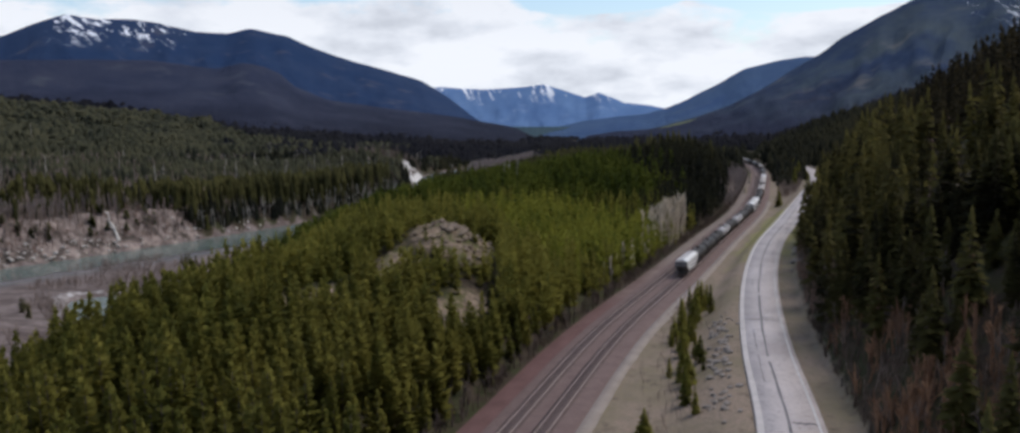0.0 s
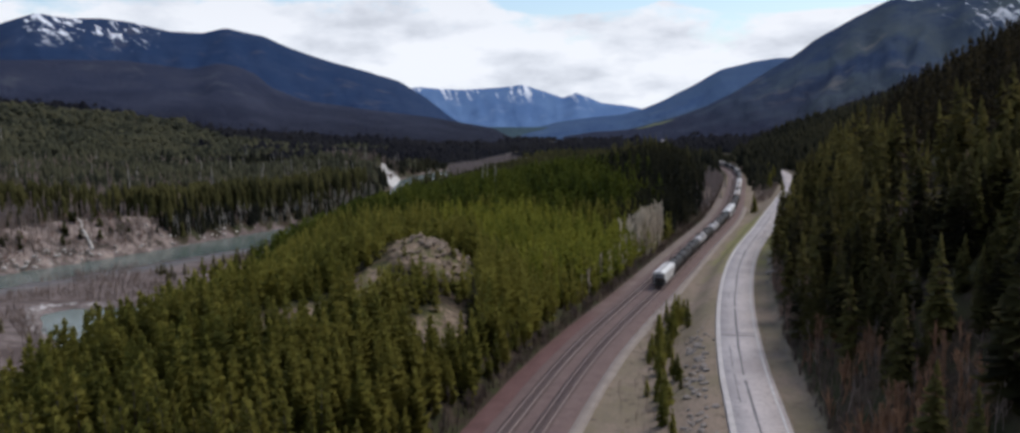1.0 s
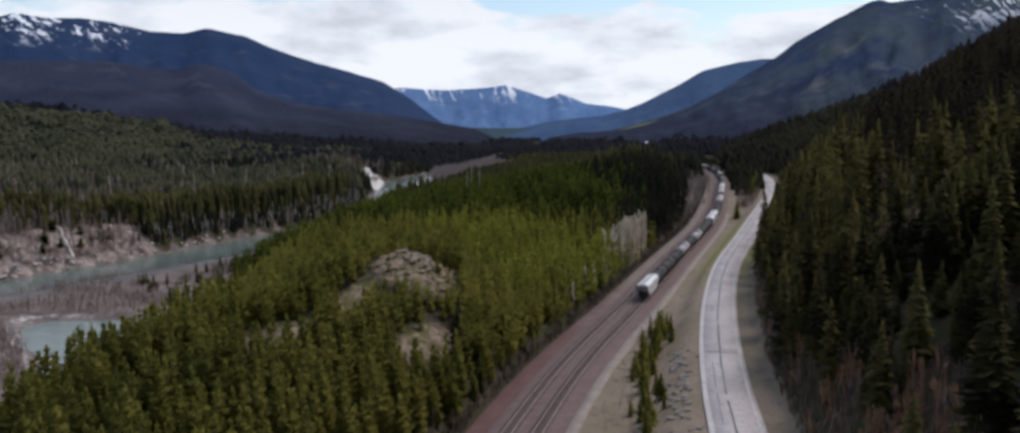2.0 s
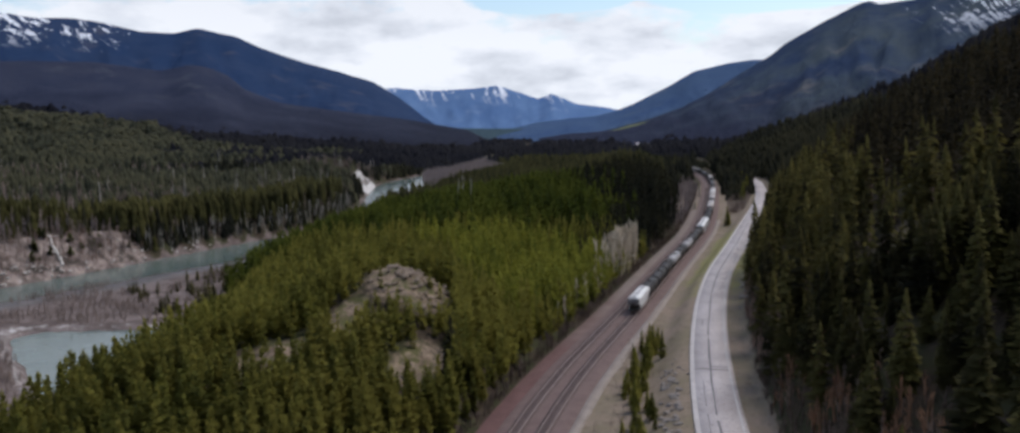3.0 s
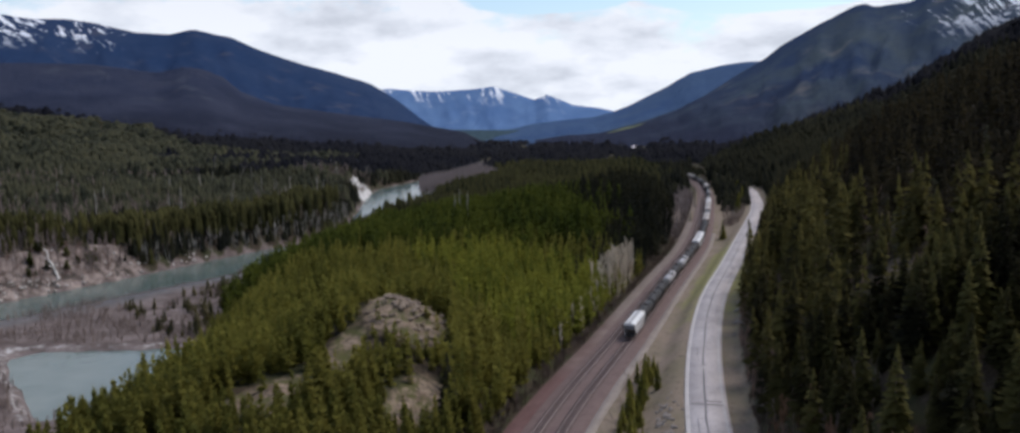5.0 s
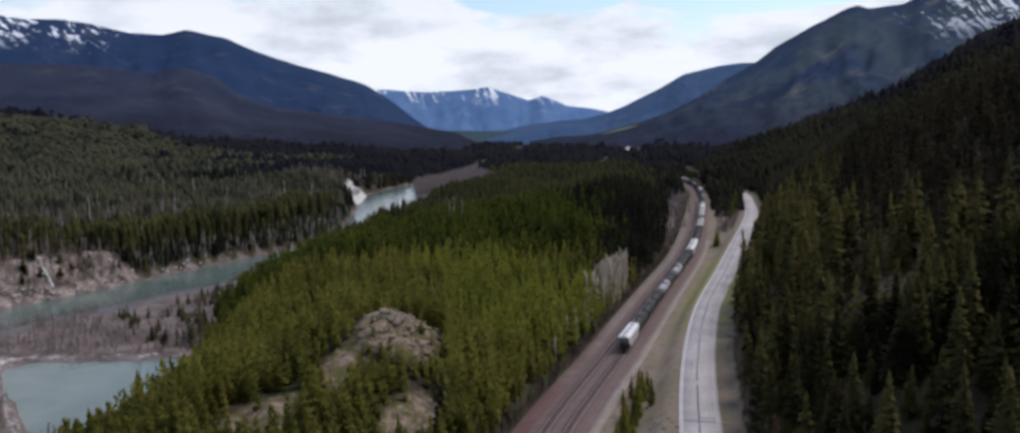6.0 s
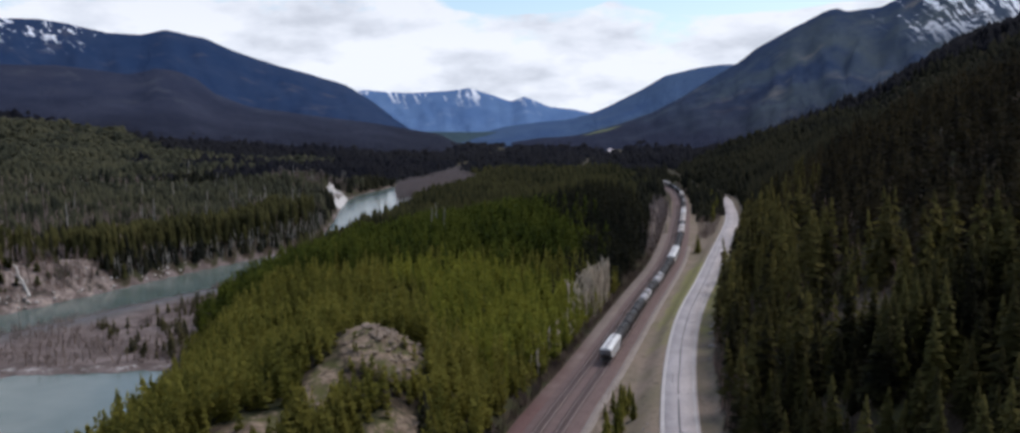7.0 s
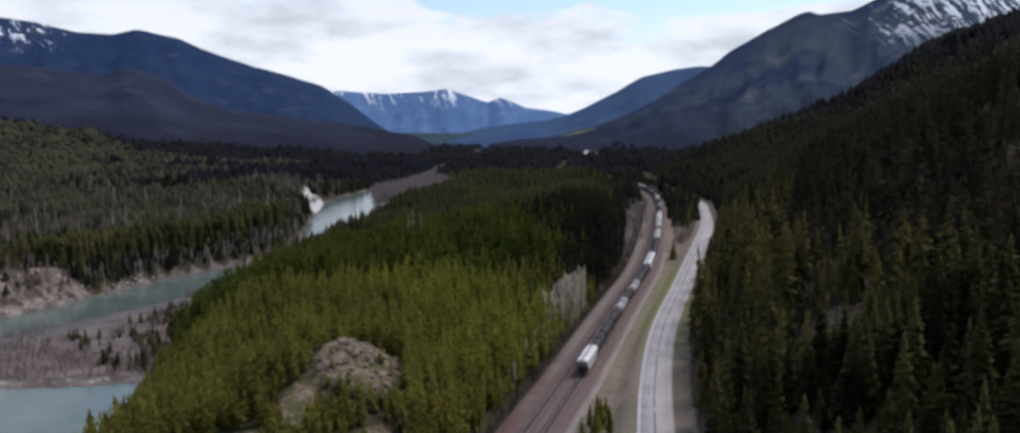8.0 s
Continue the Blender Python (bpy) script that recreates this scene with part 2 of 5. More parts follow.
soil = n.mix(n.ramp(n.noise(0.22, 5, 0.7), 0.38, 0.62), (0.118, 0.088, 0.078), (0.335, 0.268, 0.232))
soil = n.mix(n.ramp(n.noise(0.13, 6, 0.7), 0.50, 0.60), soil, (0.062, 0.050, 0.042))
rock = n.mix(n.ramp(n.noise(0.35, 6, 0.75), 0.40, 0.60), (0.125, 0.088, 0.062), (0.285, 0.215, 0.155))
rock = n.mix(n.ramp(n.noise(0.9, 5, 0.7), 0.48, 0.62), rock, (0.085, 0.07, 0.05))
rock = n.mix(n.ramp(n.noise(0.22, 5, 0.7), 0.50, 0.60), rock, (0.085, 0.082, 0.032))
scree = n.mix(n.ramp(n.noise(0.12, 5, 0.7), 0.38, 0.62), (0.40, 0.37, 0.345), (0.62, 0.59, 0.56))
for mask, tone in (("grass", grass), ("gravel", gravel), ("soil", soil), ("scree", scree), ("rock", rock)):
    edge = n.calc("ADD", n.attr(mask), n.calc("MULTIPLY", n.calc("SUBTRACT", n.noise(0.5, 4, 0.6), 0.5), 0.7))
    c = n.mix(n.ramp(edge, 0.40, 0.60), c, tone)
wet = n.calc("MULTIPLY", n.attr("wet"), n.ramp(n.noise(0.06, 4, 0.6), 0.25, 0.42))
c = n.mix(wet, c, n.mix(0.75, c, (0.098, 0.096, 0.088)))
n.set(n.b, "Roughness", n.ramp(wet, 0.0, 1.0, (0.95, 0.95, 0.95), (0.26, 0.26, 0.26)))
n.set(n.b, "Specular IOR Level", n.ramp(wet, 0.0, 1.0, (0.1, 0.1, 0.1), (0.5, 0.5, 0.5)))
n.color(c).bump(n.noise(0.8, 6, 0.7), 0.5, 0.25)
M["ground"] = n.mat


def mountain_mat(name, low, high, bare, snow_from, snow_to, patch=0.004, fine=3.0, foot_shade=None, run=0.20):
    """Forested slopes, paler scree higher up, snow in the gullies near the crest."""
    n = Nodes(name, 0.95, 0, 0.05)
    c = n.mix(n.ramp(n.noise(patch, 6, 0.6, world=True), 0.38, 0.62), low, high)
    c = n.mix(n.ramp(n.noise(patch * 9, 5, 0.7, world=True), 0.40, 0.70), c, n.mix(0.5, c, low))
    c = n.mix(n.ramp(n.noise(patch * 1.7, 4, 0.55, (1.0, 1.0, 0.35), True), 0.60, 0.72), c, bare)
    if foot_shade:                                             # shade along the foot, put into the colour by height
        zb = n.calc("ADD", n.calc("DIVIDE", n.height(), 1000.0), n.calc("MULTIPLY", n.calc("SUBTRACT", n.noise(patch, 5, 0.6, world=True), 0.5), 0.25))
        c = n.mix(n.ramp(zb, 0.03, 0.17, (1, 1, 1), (0, 0, 0)), c, foot_shade)
    z = n.ramp(n.calc("DIVIDE", n.height(), 1000.0), snow_from, snow_to)
    slope = n.t.nodes.new("ShaderNodeCombineXYZ")         # gullies run slanting down from the crest
    n.set(slope, 0, n.calc("MULTIPLY", n.attr("across"), patch * fine))
    n.set(slope, 1, n.calc("MULTIPLY", n.attr("down"), patch * fine * run))
    gully = n.t.nodes.new("ShaderNodeTexNoise")
    gully.inputs["Scale"].default_value, gully.inputs["Detail"].default_value, gully.inputs["Roughness"].default_value = 1.0, 5, 0.65
    n.t.links.new(slope.outputs[0], gully.inputs["Vector"])
    f = n.calc("ADD", gully.outputs[0], n.calc("MULTIPLY", n.attr("snow"), 0.22))
    f = n.calc("ADD", f, n.calc("MULTIPLY", n.calc("SUBTRACT", n.noise(patch * 9, 4, 0.6, world=True), 0.5), 0.35))
    # A clearing on the slope, with the sunlight on it put into the colour.
    c = n.mix(n.ramp(n.calc("ADD", n.attr("sunlit_clearing"), n.calc("MULTIPLY", n.noise(patch * 8, 4, 0.6, world=True), 0.3)), 0.55, 0.75), c, (0.15, 0.165, 0.085))
    s = n.calc("MULTIPLY", z, n.ramp(f, 0.66, 0.71))
    c = n.mix(s, c, (0.80, 0.82, 0.86))
    n.color(c).bump(n.noise(patch * 12, 6, 0.7, world=True), 0.8, 14.0)
    return n.mat


# Aerial haze over the forest is put into this colour as dark blue.
M["mt_left"] = mountain_mat("haze_blue_forest_slope", (0.018, 0.038, 0.092), (0.028, 0.047, 0.098), (0.062, 0.068, 0.100), 0.36, 0.45, 0.004, 8.0, run=0.22)
# Paler blue here: more haze mixed into the far range's base colour.
M["mt_far"] = mountain_mat("haze_tinted_range", (0.098, 0.172, 0.330), (0.130, 0.215, 0.375), (0.18, 0.255, 0.40), 0.17, 0.26, 0.005)
# Blue haze and lighter tones for lit flanks are in these colours.
M["mt_right"] = mountain_mat("haze_tinted_green_slope", (0.027, 0.046, 0.094), (0.068, 0.087, 0.098), (0.125, 0.124, 0.128), 0.24, 0.36, 0.004, 13.0, (0.022, 0.026, 0.048), 0.07)
# Blue haze is part of the far ridge's colour.
M["mt_right_far"] = mountain_mat("haze_tinted_ridge", (0.046, 0.084, 0.172), (0.064, 0.106, 0.186), (0.08, 0.11, 0.16), 2.0, 3.0)
# Foothill wood with purple-grey haze in its colour.
M["foothill"] = mountain_mat("haze_purple_wood", (0.029, 0.036, 0.066), (0.045, 0.050, 0.077), (0.062, 0.068, 0.090), 2.0, 3.0, 0.006, foot_shade=(0.020, 0.022, 0.036))
# Valley-end woods, green with haze mixed into the colour.
M["valley_haze"] = mountain_mat("haze_tinted_valley_wood", (0.040, 0.066, 0.086), (0.056, 0.088, 0.100), (0.075, 0.105, 0.105), 2.0, 3.0)


# ---- small mesh tools ----
def mesh_of(name, verts, faces, mat, smooth=False):
    me = bpy.data.meshes.new(name)
    me.from_pydata([tuple(v) for v in verts], [], [tuple(f) for f in faces])
    me.materials.append(mat)
    if smooth:
        me.polygons.foreach_set("use_smooth", [True] * len(me.polygons))
    me.update()
    return me


def tri_mesh(name, verts, tris, mat):
    """A large mesh of triangles from arrays."""
    me = bpy.data.meshes.new(name)
    me.vertices.add(len(verts))
    me.vertices.foreach_set("co", np.asarray(verts, dtype=np.float32).ravel())
    me.loops.add(3 * len(tris))
    me.loops.foreach_set("vertex_index", np.asarray(tris, dtype=np.int32).ravel())
    me.polygons.add(len(tris))
    me.polygons.foreach_set("loop_start", np.arange(0, 3 * len(tris), 3, dtype=np.int32))
    me.materials.append(mat)
    me.update(calc_edges=True)
    return me


def grid_tris(rows, cols, wrap=False):
    i, j = np.meshgrid(np.arange(rows - 1), np.arange(cols if wrap else cols - 1), indexing="ij")
    k = (j + 1) % cols
    a, b, c, d = i * cols + j, i * cols + k, (i + 1) * cols + k, (i + 1) * cols + j
    return np.concatenate([np.stack([a, b, c], -1).reshape(-1, 3), np.stack([a, c, d], -1).reshape(-1, 3)])


def part(name, bm, mat, parent, label=""):
    me = bpy.data.meshes.new(name)
    bm.to_mesh(me)
    bm.free()
    me.materials.append(mat)
    ob = new(name, me)
    ob.parent = parent
    return tagged(ob, label)


def add_box(bm, x0, x1, y0, y1, z0, z1, bevel=0.0):
    made = bmesh.ops.create_cube(bm, size=1.0, matrix=Matrix.LocRotScale(((x0 + x1) / 2, (y0 + y1) / 2, (z0 + z1) / 2), None, (x1 - x0, y1 - y0, z1 - z0)))
    if bevel:
        edges = {e for v in made["verts"] for e in v.link_edges}
        bmesh.ops.bevel(bm, geom=list(edges), offset=bevel, segments=1, affect="EDGES")
    return made["verts"]


def add_rod(bm, a, b, r0, r1, sides=6):
    a, b = Vector(a), Vector(b)
    d = b - a
    m = Matrix.Translation((a + b) / 2) @ d.to_track_quat("Z", "Y").to_matrix().to_4x4()
    return bmesh.ops.create_cone(bm, cap_ends=True, segments=sides, radius1=r0, radius2=r1, depth=d.length, matrix=m)["verts"]


# ---- noise and the plan of the valley ----
def lattice(ix, iy, seed):
    h = np.sin(ix * 127.1 + iy * 311.7 + seed * 74.7) * 43758.5453
    return h - np.floor(h)


def vnoise(x, y, seed=0):
    ix, iy = np.floor(x), np.floor(y)
    fx, fy = x - ix, y - iy
    fx, fy = fx * fx * (3 - 2 * fx), fy * fy * (3 - 2 * fy)
    a, b = lattice(ix, iy, seed), lattice(ix + 1, iy, seed)
    c, d = lattice(ix, iy + 1, seed), lattice(ix + 1, iy + 1, seed)
    return (a + (b - a) * fx) * (1 - fy) + (c + (d - c) * fx) * fy


def fbm(x, y, octaves=4, seed=0, gain=0.5):
    total, amp, norm = 0.0, 1.0, 0.0
    for o in range(octaves):
        total = total + amp * (vnoise(x * 2 ** o + 17.3 * o, y * 2 ** o - 9.1 * o, seed + o) - 0.5)
        norm += amp
        amp *= gain
    return total / norm


def step(x, a, b):
    t = np.clip((x - a) / (b - a), 0, 1)
    return t * t * (3 - 2 * t)


def bump2(x, y, cx, cy, sx, sy, turn=0.0):
    c, s = math.cos(turn), math.sin(turn)
    u, v = (x - cx) * c + (y - cy) * s, -(x - cx) * s + (y - cy) * c
    return np.exp(-0.5 * ((u / sx) ** 2 + (v / sy) ** 2))


def smooth_line(knots):
    """x as a smooth function of y through a few points of the plan."""
    ky, kx = np.array([k[1] for k in knots], float), np.array([k[0] for k in knots], float)
    ys = np.arange(ky[0], ky[-1], 2.0)
    slope = np.gradient(kx, ky)
    i = np.clip(np.searchsorted(ky, ys, side="right") - 1, 0, len(ky) - 2)
    h = ky[i + 1] - ky[i]
    t = (ys - ky[i]) / h
    xs = ((2 * t ** 3 - 3 * t ** 2 + 1) * kx[i] + (t ** 3 - 2 * t ** 2 + t) * h * slope[i]
          + (-2 * t ** 3 + 3 * t ** 2) * kx[i + 1] + (t ** 3 - t ** 2) * h * slope[i + 1])
    return lambda y: np.interp(y, ys, xs)


rail_x = smooth_line([(-300, -900), (-62, -110), (-31, 0), (-1.5, 100), (13.7, 151), (37, 213), (58, 270), (96, 372), (120, 449),
                      (141, 523), (163, 603), (189, 711), (200.5, 775), (206, 830), (204, 890), (195, 950), (180, 1010), (170, 1100), (230, 1500), (330, 1900), (480, 2700), (900, 4990)])
road_x = smooth_line([(-280, -900), (-30, -110), (4, 0), (29.5, 96), (36.5, 132), (46.9, 176), (66.8, 242), (94, 312), (116.5, 370),
                      (143, 438), (167.6, 504), (184, 560), (196, 604), (203, 645), (208, 700), (214, 775), (225, 850), (240, 950), (262, 1100), (290, 1500), (318, 1790), (400, 2200), (500, 2640), (960, 4990)])
bank_n = smooth_line([(-700, -900), (-480, -100), (-330, 200), (-262, 300), (-228, 349), (-207, 384), (-191, 414), (-172, 450), (-149, 489), (-122, 526), (-113, 570),
                      (-116, 661), (-128, 798), (-130, 922), (-104, 1014), (-78, 1100), (-45, 1250), (-20, 1520), (60, 2200), (300, 4990)])
bank_s = smooth_line([(-650, -900), (-440, -100), (-275, 200), (-214, 300), (-182, 349), (-167, 377), (-148, 400), (-129, 432), (-115, 483), (-98, 530), (-90, 570),
                      (-80, 661), (-76, 755), (-80, 860), (-92, 960), (-92, 1014), (-66, 1100), (-34, 1250), (-8, 1520), (80, 2200), (320, 4990)])
bench = smooth_line([(-500, -900), (-145, -100), (-84, 80), (-86, 115), (-89, 150), (-92, 195), (-96, 235), (-103, 275), (-110, 330), (-112, 420), (-104, 480), (-92, 530), (-82, 570),
                     (-70, 661), (-64, 755), (-58, 860), (-40, 960), (-20, 1030), (-14, 1100), (-18, 1250), (0, 1520), (90, 2200), (380, 4990)])


def water_z(y):
    return np.clip(-16 + 0.012 * (y - 420), -16, -6)


def road_z(y):
    return 2.7 + 2.5 * step(y, 430, 640)


def pool_edge(x, y):
    """Signed distance past the pond's shore, positive outside."""
    far_side = y - 272 + 0.05 * (x + 130)
    near_side = -0.79 * (x + 164) - 0.61 * (y - 262)
    d = np.maximum(np.maximum(far_side, near_side), np.maximum(x + 96, 204 - y))
    soft = 6 * np.exp(-np.abs(far_side - near_side) / 8)  # a rounded western corner
    return d + soft + 3.2 * fbm(x / 16, y / 16, 3, 23)


TRACK_GAP = 4.6


def ground_height(x, y):
    """The ground of the valley and masks for its cover."""
    rx, ox = rail_x(y) - TRACK_GAP / 2, road_x(y)
    k = 0.94                                             # the corridor runs slanting to the x axis
    rough = fbm(x / 22, y / 22, 4, 3)
    big = fbm(x / 140, y / 140, 3, 11)
    wz = water_z(y)
    left = np.maximum((rx - 7.2 - x) * k, 0)             # metres beyond the bed's left edge
    river = np.maximum(x - bench(y), 0)                  # metres from the bench's foot
    w = left / np.maximum(left + river, 1e-3)
    z_bench = -0.7 + (wz + 1.8 + 0.7) * step(w, 0.72, 1.0)
    knolls = (14.2 * bump2(x, y, -24, 187, 15, 18, 0.2) + 9 * bump2(x, y, -40, 140, 22, 36) + 6 * bump2(x, y, -55, 95, 26, 40)
              + 13 * bump2(x, y, 22, 408, 42, 44) + 14 * bump2(x, y, 78, 452, 26, 60, 0.25) + 9 * bump2(x, y, 110, 600, 60, 110) + 5 * bump2(x, y, -30, 300, 40, 50) + 13 * bump2(x, y, 150, 890, 45, 80))
    inner = np.maximum(left - 4.5, 0)
    z_bench = z_bench + np.minimum(knolls, 1.25 * inner) + rough * np.minimum(inner * 0.12, 4.0) + 3 * big * step(left, 10, 60)
    # corridor between the bed and the road
    oz = road_z(y) - 0.35
    span = np.maximum((ox - 5.0) - (rx + 7.2), 0.5)
    v = np.clip((x - rx - 7.2) / span, 0, 1)
    z_mid = -0.7 + (oz + 0.7) * step(v, 0.45, 1.0) + rough * 0.9 * np.sin(v * math.pi)
    # the hillside over the road
    u = np.maximum((x - ox - 5.0) * k, 0)
    v0 = np.maximum(u - 3, 0)
    rise = 40 * (1 - 0.75 * step(y, 300, 700)) * (1 - np.exp(-v0 / 45)) + 208 * (1 - np.exp(-v0 / 550)) + 55 * step(v0, 220, 480)
    ends = 920 + 0.7 * np.maximum(u - 120, 0)            # the ridge runs on behind the nearer slope
    rise = rise * (1 - step(y, ends, ends + 420)) * (1 - 0.10 * step(y, 450, 750)) + 24 * step(v0, 170, 420) * step(y, 420, 800) * (1 - step(y, ends, ends + 420))
    z_hill = oz + rise + rough * np.minimum(u * 0.25, 6) + big * np.minimum(u * 0.12, 22)
    z_hill = z_hill + 60 * step(u, 250, 1400) * step(y, 1300, 2300)
    # flood plain, river bed and the far bank
    ln = bank_n(y) - x                                   # positive beyond the far bank
    plain_z = wz + 1.0 + 1.6 * np.clip(fbm(x / 30, y / 30, 4, 21) + 0.15, -0.2, 0.8)
    plain_z = plain_z + 5 * bump2(x, y, -158, 206, 20, 16)
    inside = np.minimum(x - bank_n(y), bank_s(y) - x)
    plain_z = plain_z + (wz - 1.6 - plain_z) * step(inside, -3.5, 3.0)
    pe = pool_edge(x, y)
    plain_z = plain_z + (-17.6 - plain_z) * (1 - step(pe, -3.0, 3.0))
    cliffy = 1 - step(y, 408, 440)
    wide = 8 + cliffy * (15 + 16 * fbm(y / 17, y * 0, 3, 91)) + 10 * bump2(x * 0, y, 0, 838, 1, 55)
    axis = -100 + (y - 600) * 0.21
    off = np.maximum(axis - x, 0)
    top = -3.0 + (78 * step(off, 60, 1250) + 58 * step(off, 650, 1500)) * (1 - step(y, 2200, 3100)) + 3 * big + 19 * bump2(x, y, -178, 838, 42, 52) + 5.5 * cliffy * step(y, 250, 330)
    bank = wz + 0.6 + (top - wz - 0.6) * np.clip(ln / wide, 0, 1) ** (1.0 - 0.25 * cliffy)
    bank = bank + rough * np.minimum(np.maximum(ln, 0) * 0.25, 3.5)
    z = np.where(x < bench(y), plain_z, z_bench)
    z = np.where(ln > 0, bank, z)
    z = np.where(x > rx - 7.2, -0.7, z)
    z = np.where(x > rx + 7.2, z_mid, z)
    z = np.where(x > ox - 5.0, oz, z)
    z = np.where(x > ox + 5.0, z_hill, z)
    # masks
    near = 1 - step(y, 620, 800)
    corridor = (x > rx - 8) & (x < ox + 5)
    verge = np.where(u > 0, 1 - step(u, 1.5, 6.0), 0.0)
    grass = np.maximum(np.where(corridor, 1.0, 0.0), verge) * near
    flood = (x < bench(y) - 1) & (ln < 1)
    gravel = np.where(flood, 1.0, 0.0) * (1 - step(y, 1150, 1350))
    soil = np.where((ln > -1) & (ln < wide + 5), cliffy * 0.9 + 0.12, 0.0)
    soil = np.maximum(soil, np.where(ln > 0, (0.75 + fbm(x / 14, y / 14, 3, 95)) * bump2(x, y, -275, 450, 45, 80), 0))
    soil = np.maximum(soil, np.where((u > 3) & (u < 11), 0.62 * bump2(x * 0, y, 0, 262, 1, 55), 0))
    scree = np.where((ln > -2) & (ln < 17), bump2(x * 0, y, 0, 828, 1, 36) * 1.2, 0.0)
    shore = np.where(flood, np.maximum(1.04 * bump2(pe, pe * 0, 2.6, 0, 2.6, 1), bump2(inside, inside * 0, -2.0, 0, 2.5, 1) * (1 - step(y, 480, 560))), 0)
    shore = np.maximum(shore, np.where(ln > -3, bump2(ln, ln * 0, 0.6, 0, 1.1, 1), 0) * (1 - step(y, 440, 520)))
    scree = np.maximum(scree, 0.46 * shore)
    soil = np.maximum(soil, np.where((left > 0) & (left < 13) & (y > 395) & (y < 640), 0.55, 0))
    rock = 1.15 * bump2(x, y, -21, 182, 7.2, 10.5, 0.15) + 1.0 * bump2(x, y, -31.0, 161, 2.8, 7, 0.2) + 1.15 * bump2(x, y, -40.5, 139, 5.0, 8) + 1.0 * bump2(x, y, -15.5, 147, 3.8, 9, -0.2)
    rock = np.maximum(rock, 0.54 * bump2(x, y, 76, 150, 6, 12)) + 0.8 * bump2(x, y, -55, 330, 7, 6)
    z = z + np.clip(rock, 0, 1) * 3.6 * fbm(x / 4, y / 4, 4, 97)
    wet = np.where(flood & (x > bank_s(y) - 6), 1 - step(x - bank_s(y), 8, 32), 0.0) * step(y, 250, 300)
    return z, {"wet": wet, "grass": grass, "gravel": gravel, "meadow": 0.9 * bump2(x * 0, y, 0, 300, 1, 62) * step((x - rx) / np.maximum(ox - rx, 1), 0.35, 0.6), "soil": np.clip(soil, 0, 1), "scree": np.clip(scree, 0, 1), "rock": np.clip(rock, 0, 1)}


def h_at(x, y):
    return float(ground_height(np.array([float(x)]), np.array([float(y)]))[0][0])


# ---- the ground: one sheet to the horizon ----
front = np.radians(np.arange(-42, 42.01, 0.30))
back = np.radians(np.arange(44, 317, 3.0))
az = np.concatenate([front, back])
rings = np.concatenate([[0.02, 3.0], np.exp(np.arange(math.log(12), math.log(4960), 0.0160))])
RR, AA = np.meshgrid(rings, az, indexing="ij")
GX, GY = RR * np.sin(AA), RR * np.cos(AA)
GZ, masks = ground_height(GX, GY)
me = tri_mesh("ground", np.stack([GX, GY, GZ], -1).reshape(-1, 3), grid_tris(len(rings), len(az), True)[:, ::-1], M["ground"])
me.polygons.foreach_set("use_smooth", np.ones(len(me.polygons), bool))
for key, val in masks.items():
    at = me.attributes.new(key, "FLOAT", "POINT")
    at.data.foreach_set("value", val.ravel().astype(np.float32))
tagged(new("ground", me), "valley floor of forest litter, dry grass and gravel bars", "ground", kind="structure")


# ---- road, tracks, water: strips along the plan ----
def along(line, y0, y1, stepping):
    """Points and right-hand normals along a line of the plan."""
    ys = np.arange(y0, y1, stepping)
    xs = line(ys)
    dx = np.gradient(xs, ys)
    n = np.hypot(1, dx)
    return xs, ys, 1 / n, -dx / n


def strip(name, line, y0, y1, profile, mat, zline=None, stepping=3.0, wobble=0.0):
    """A band with the given cross section of (offset to the right, height) along a line."""
    xs, ys, nx, ny = along(line, y0, y1, stepping)
    zs = zline(ys) if zline else np.zeros_like(ys)
    rows = []
    for j, (o, h) in enumerate(profile):
        edge = j in (0, len(profile) - 1)
        oo = o + (wobble * 2 * fbm(ys / 9, ys * 0 + o, 3, 31) if edge and wobble else 0)
        rows.append(np.stack([xs + nx * oo, ys + ny * oo, zs + h], -1))
    v = np.stack(rows, 1)
    return tri_mesh(name, v.reshape(-1, 3), grid_tris(len(ys), len(profile))[:, ::-1], mat)


bed_mid = lambda y: rail_x(y) - TRACK_GAP / 2
bed = new("track_bed", strip("track_bed", bed_mid, -300, 1250, [(-7.6, -1.6), (-6.0, -0.45), (-4.6, -0.06), (0, -0.12), (4.6, -0.06), (6.0, -0.45), (7.6, -1.6)], M["ballast"], stepping=4))
tagged(bed, "brown ballast bed under two railway tracks", "track bed", kind="structure")
verge = new("gravel_verge", strip("gravel_verge", bed_mid, -100, 470, [(-10.2, -1.5), (-9.0, -0.52), (-6.2, -0.40), (-5.2, -0.3)], M["red_gravel"], stepping=3, wobble=0.8))
tagged(verge, "gravel verge beside the track bed, reddish to beige", "verge", kind="structure")
path = new("gravel_track", strip("gravel_track", bed_mid, -100, 420, [(5.9, -0.9), (6.2, -0.42), (7.2, -0.42), (8.0, -0.5), (8.3, -1.2)], M["path"], stepping=3, wobble=0.7))
tagged(path, "pale gravel service track beside the railway", "track", kind="structure")

road = new("road", strip("road", road_x, -250, 760, [(-4.2, -1.2), (-4.1, 0.0), (0, 0.06), (4.0, 0.0), (4.1, -1.2)], M["asphalt"], road_z, 3.0))
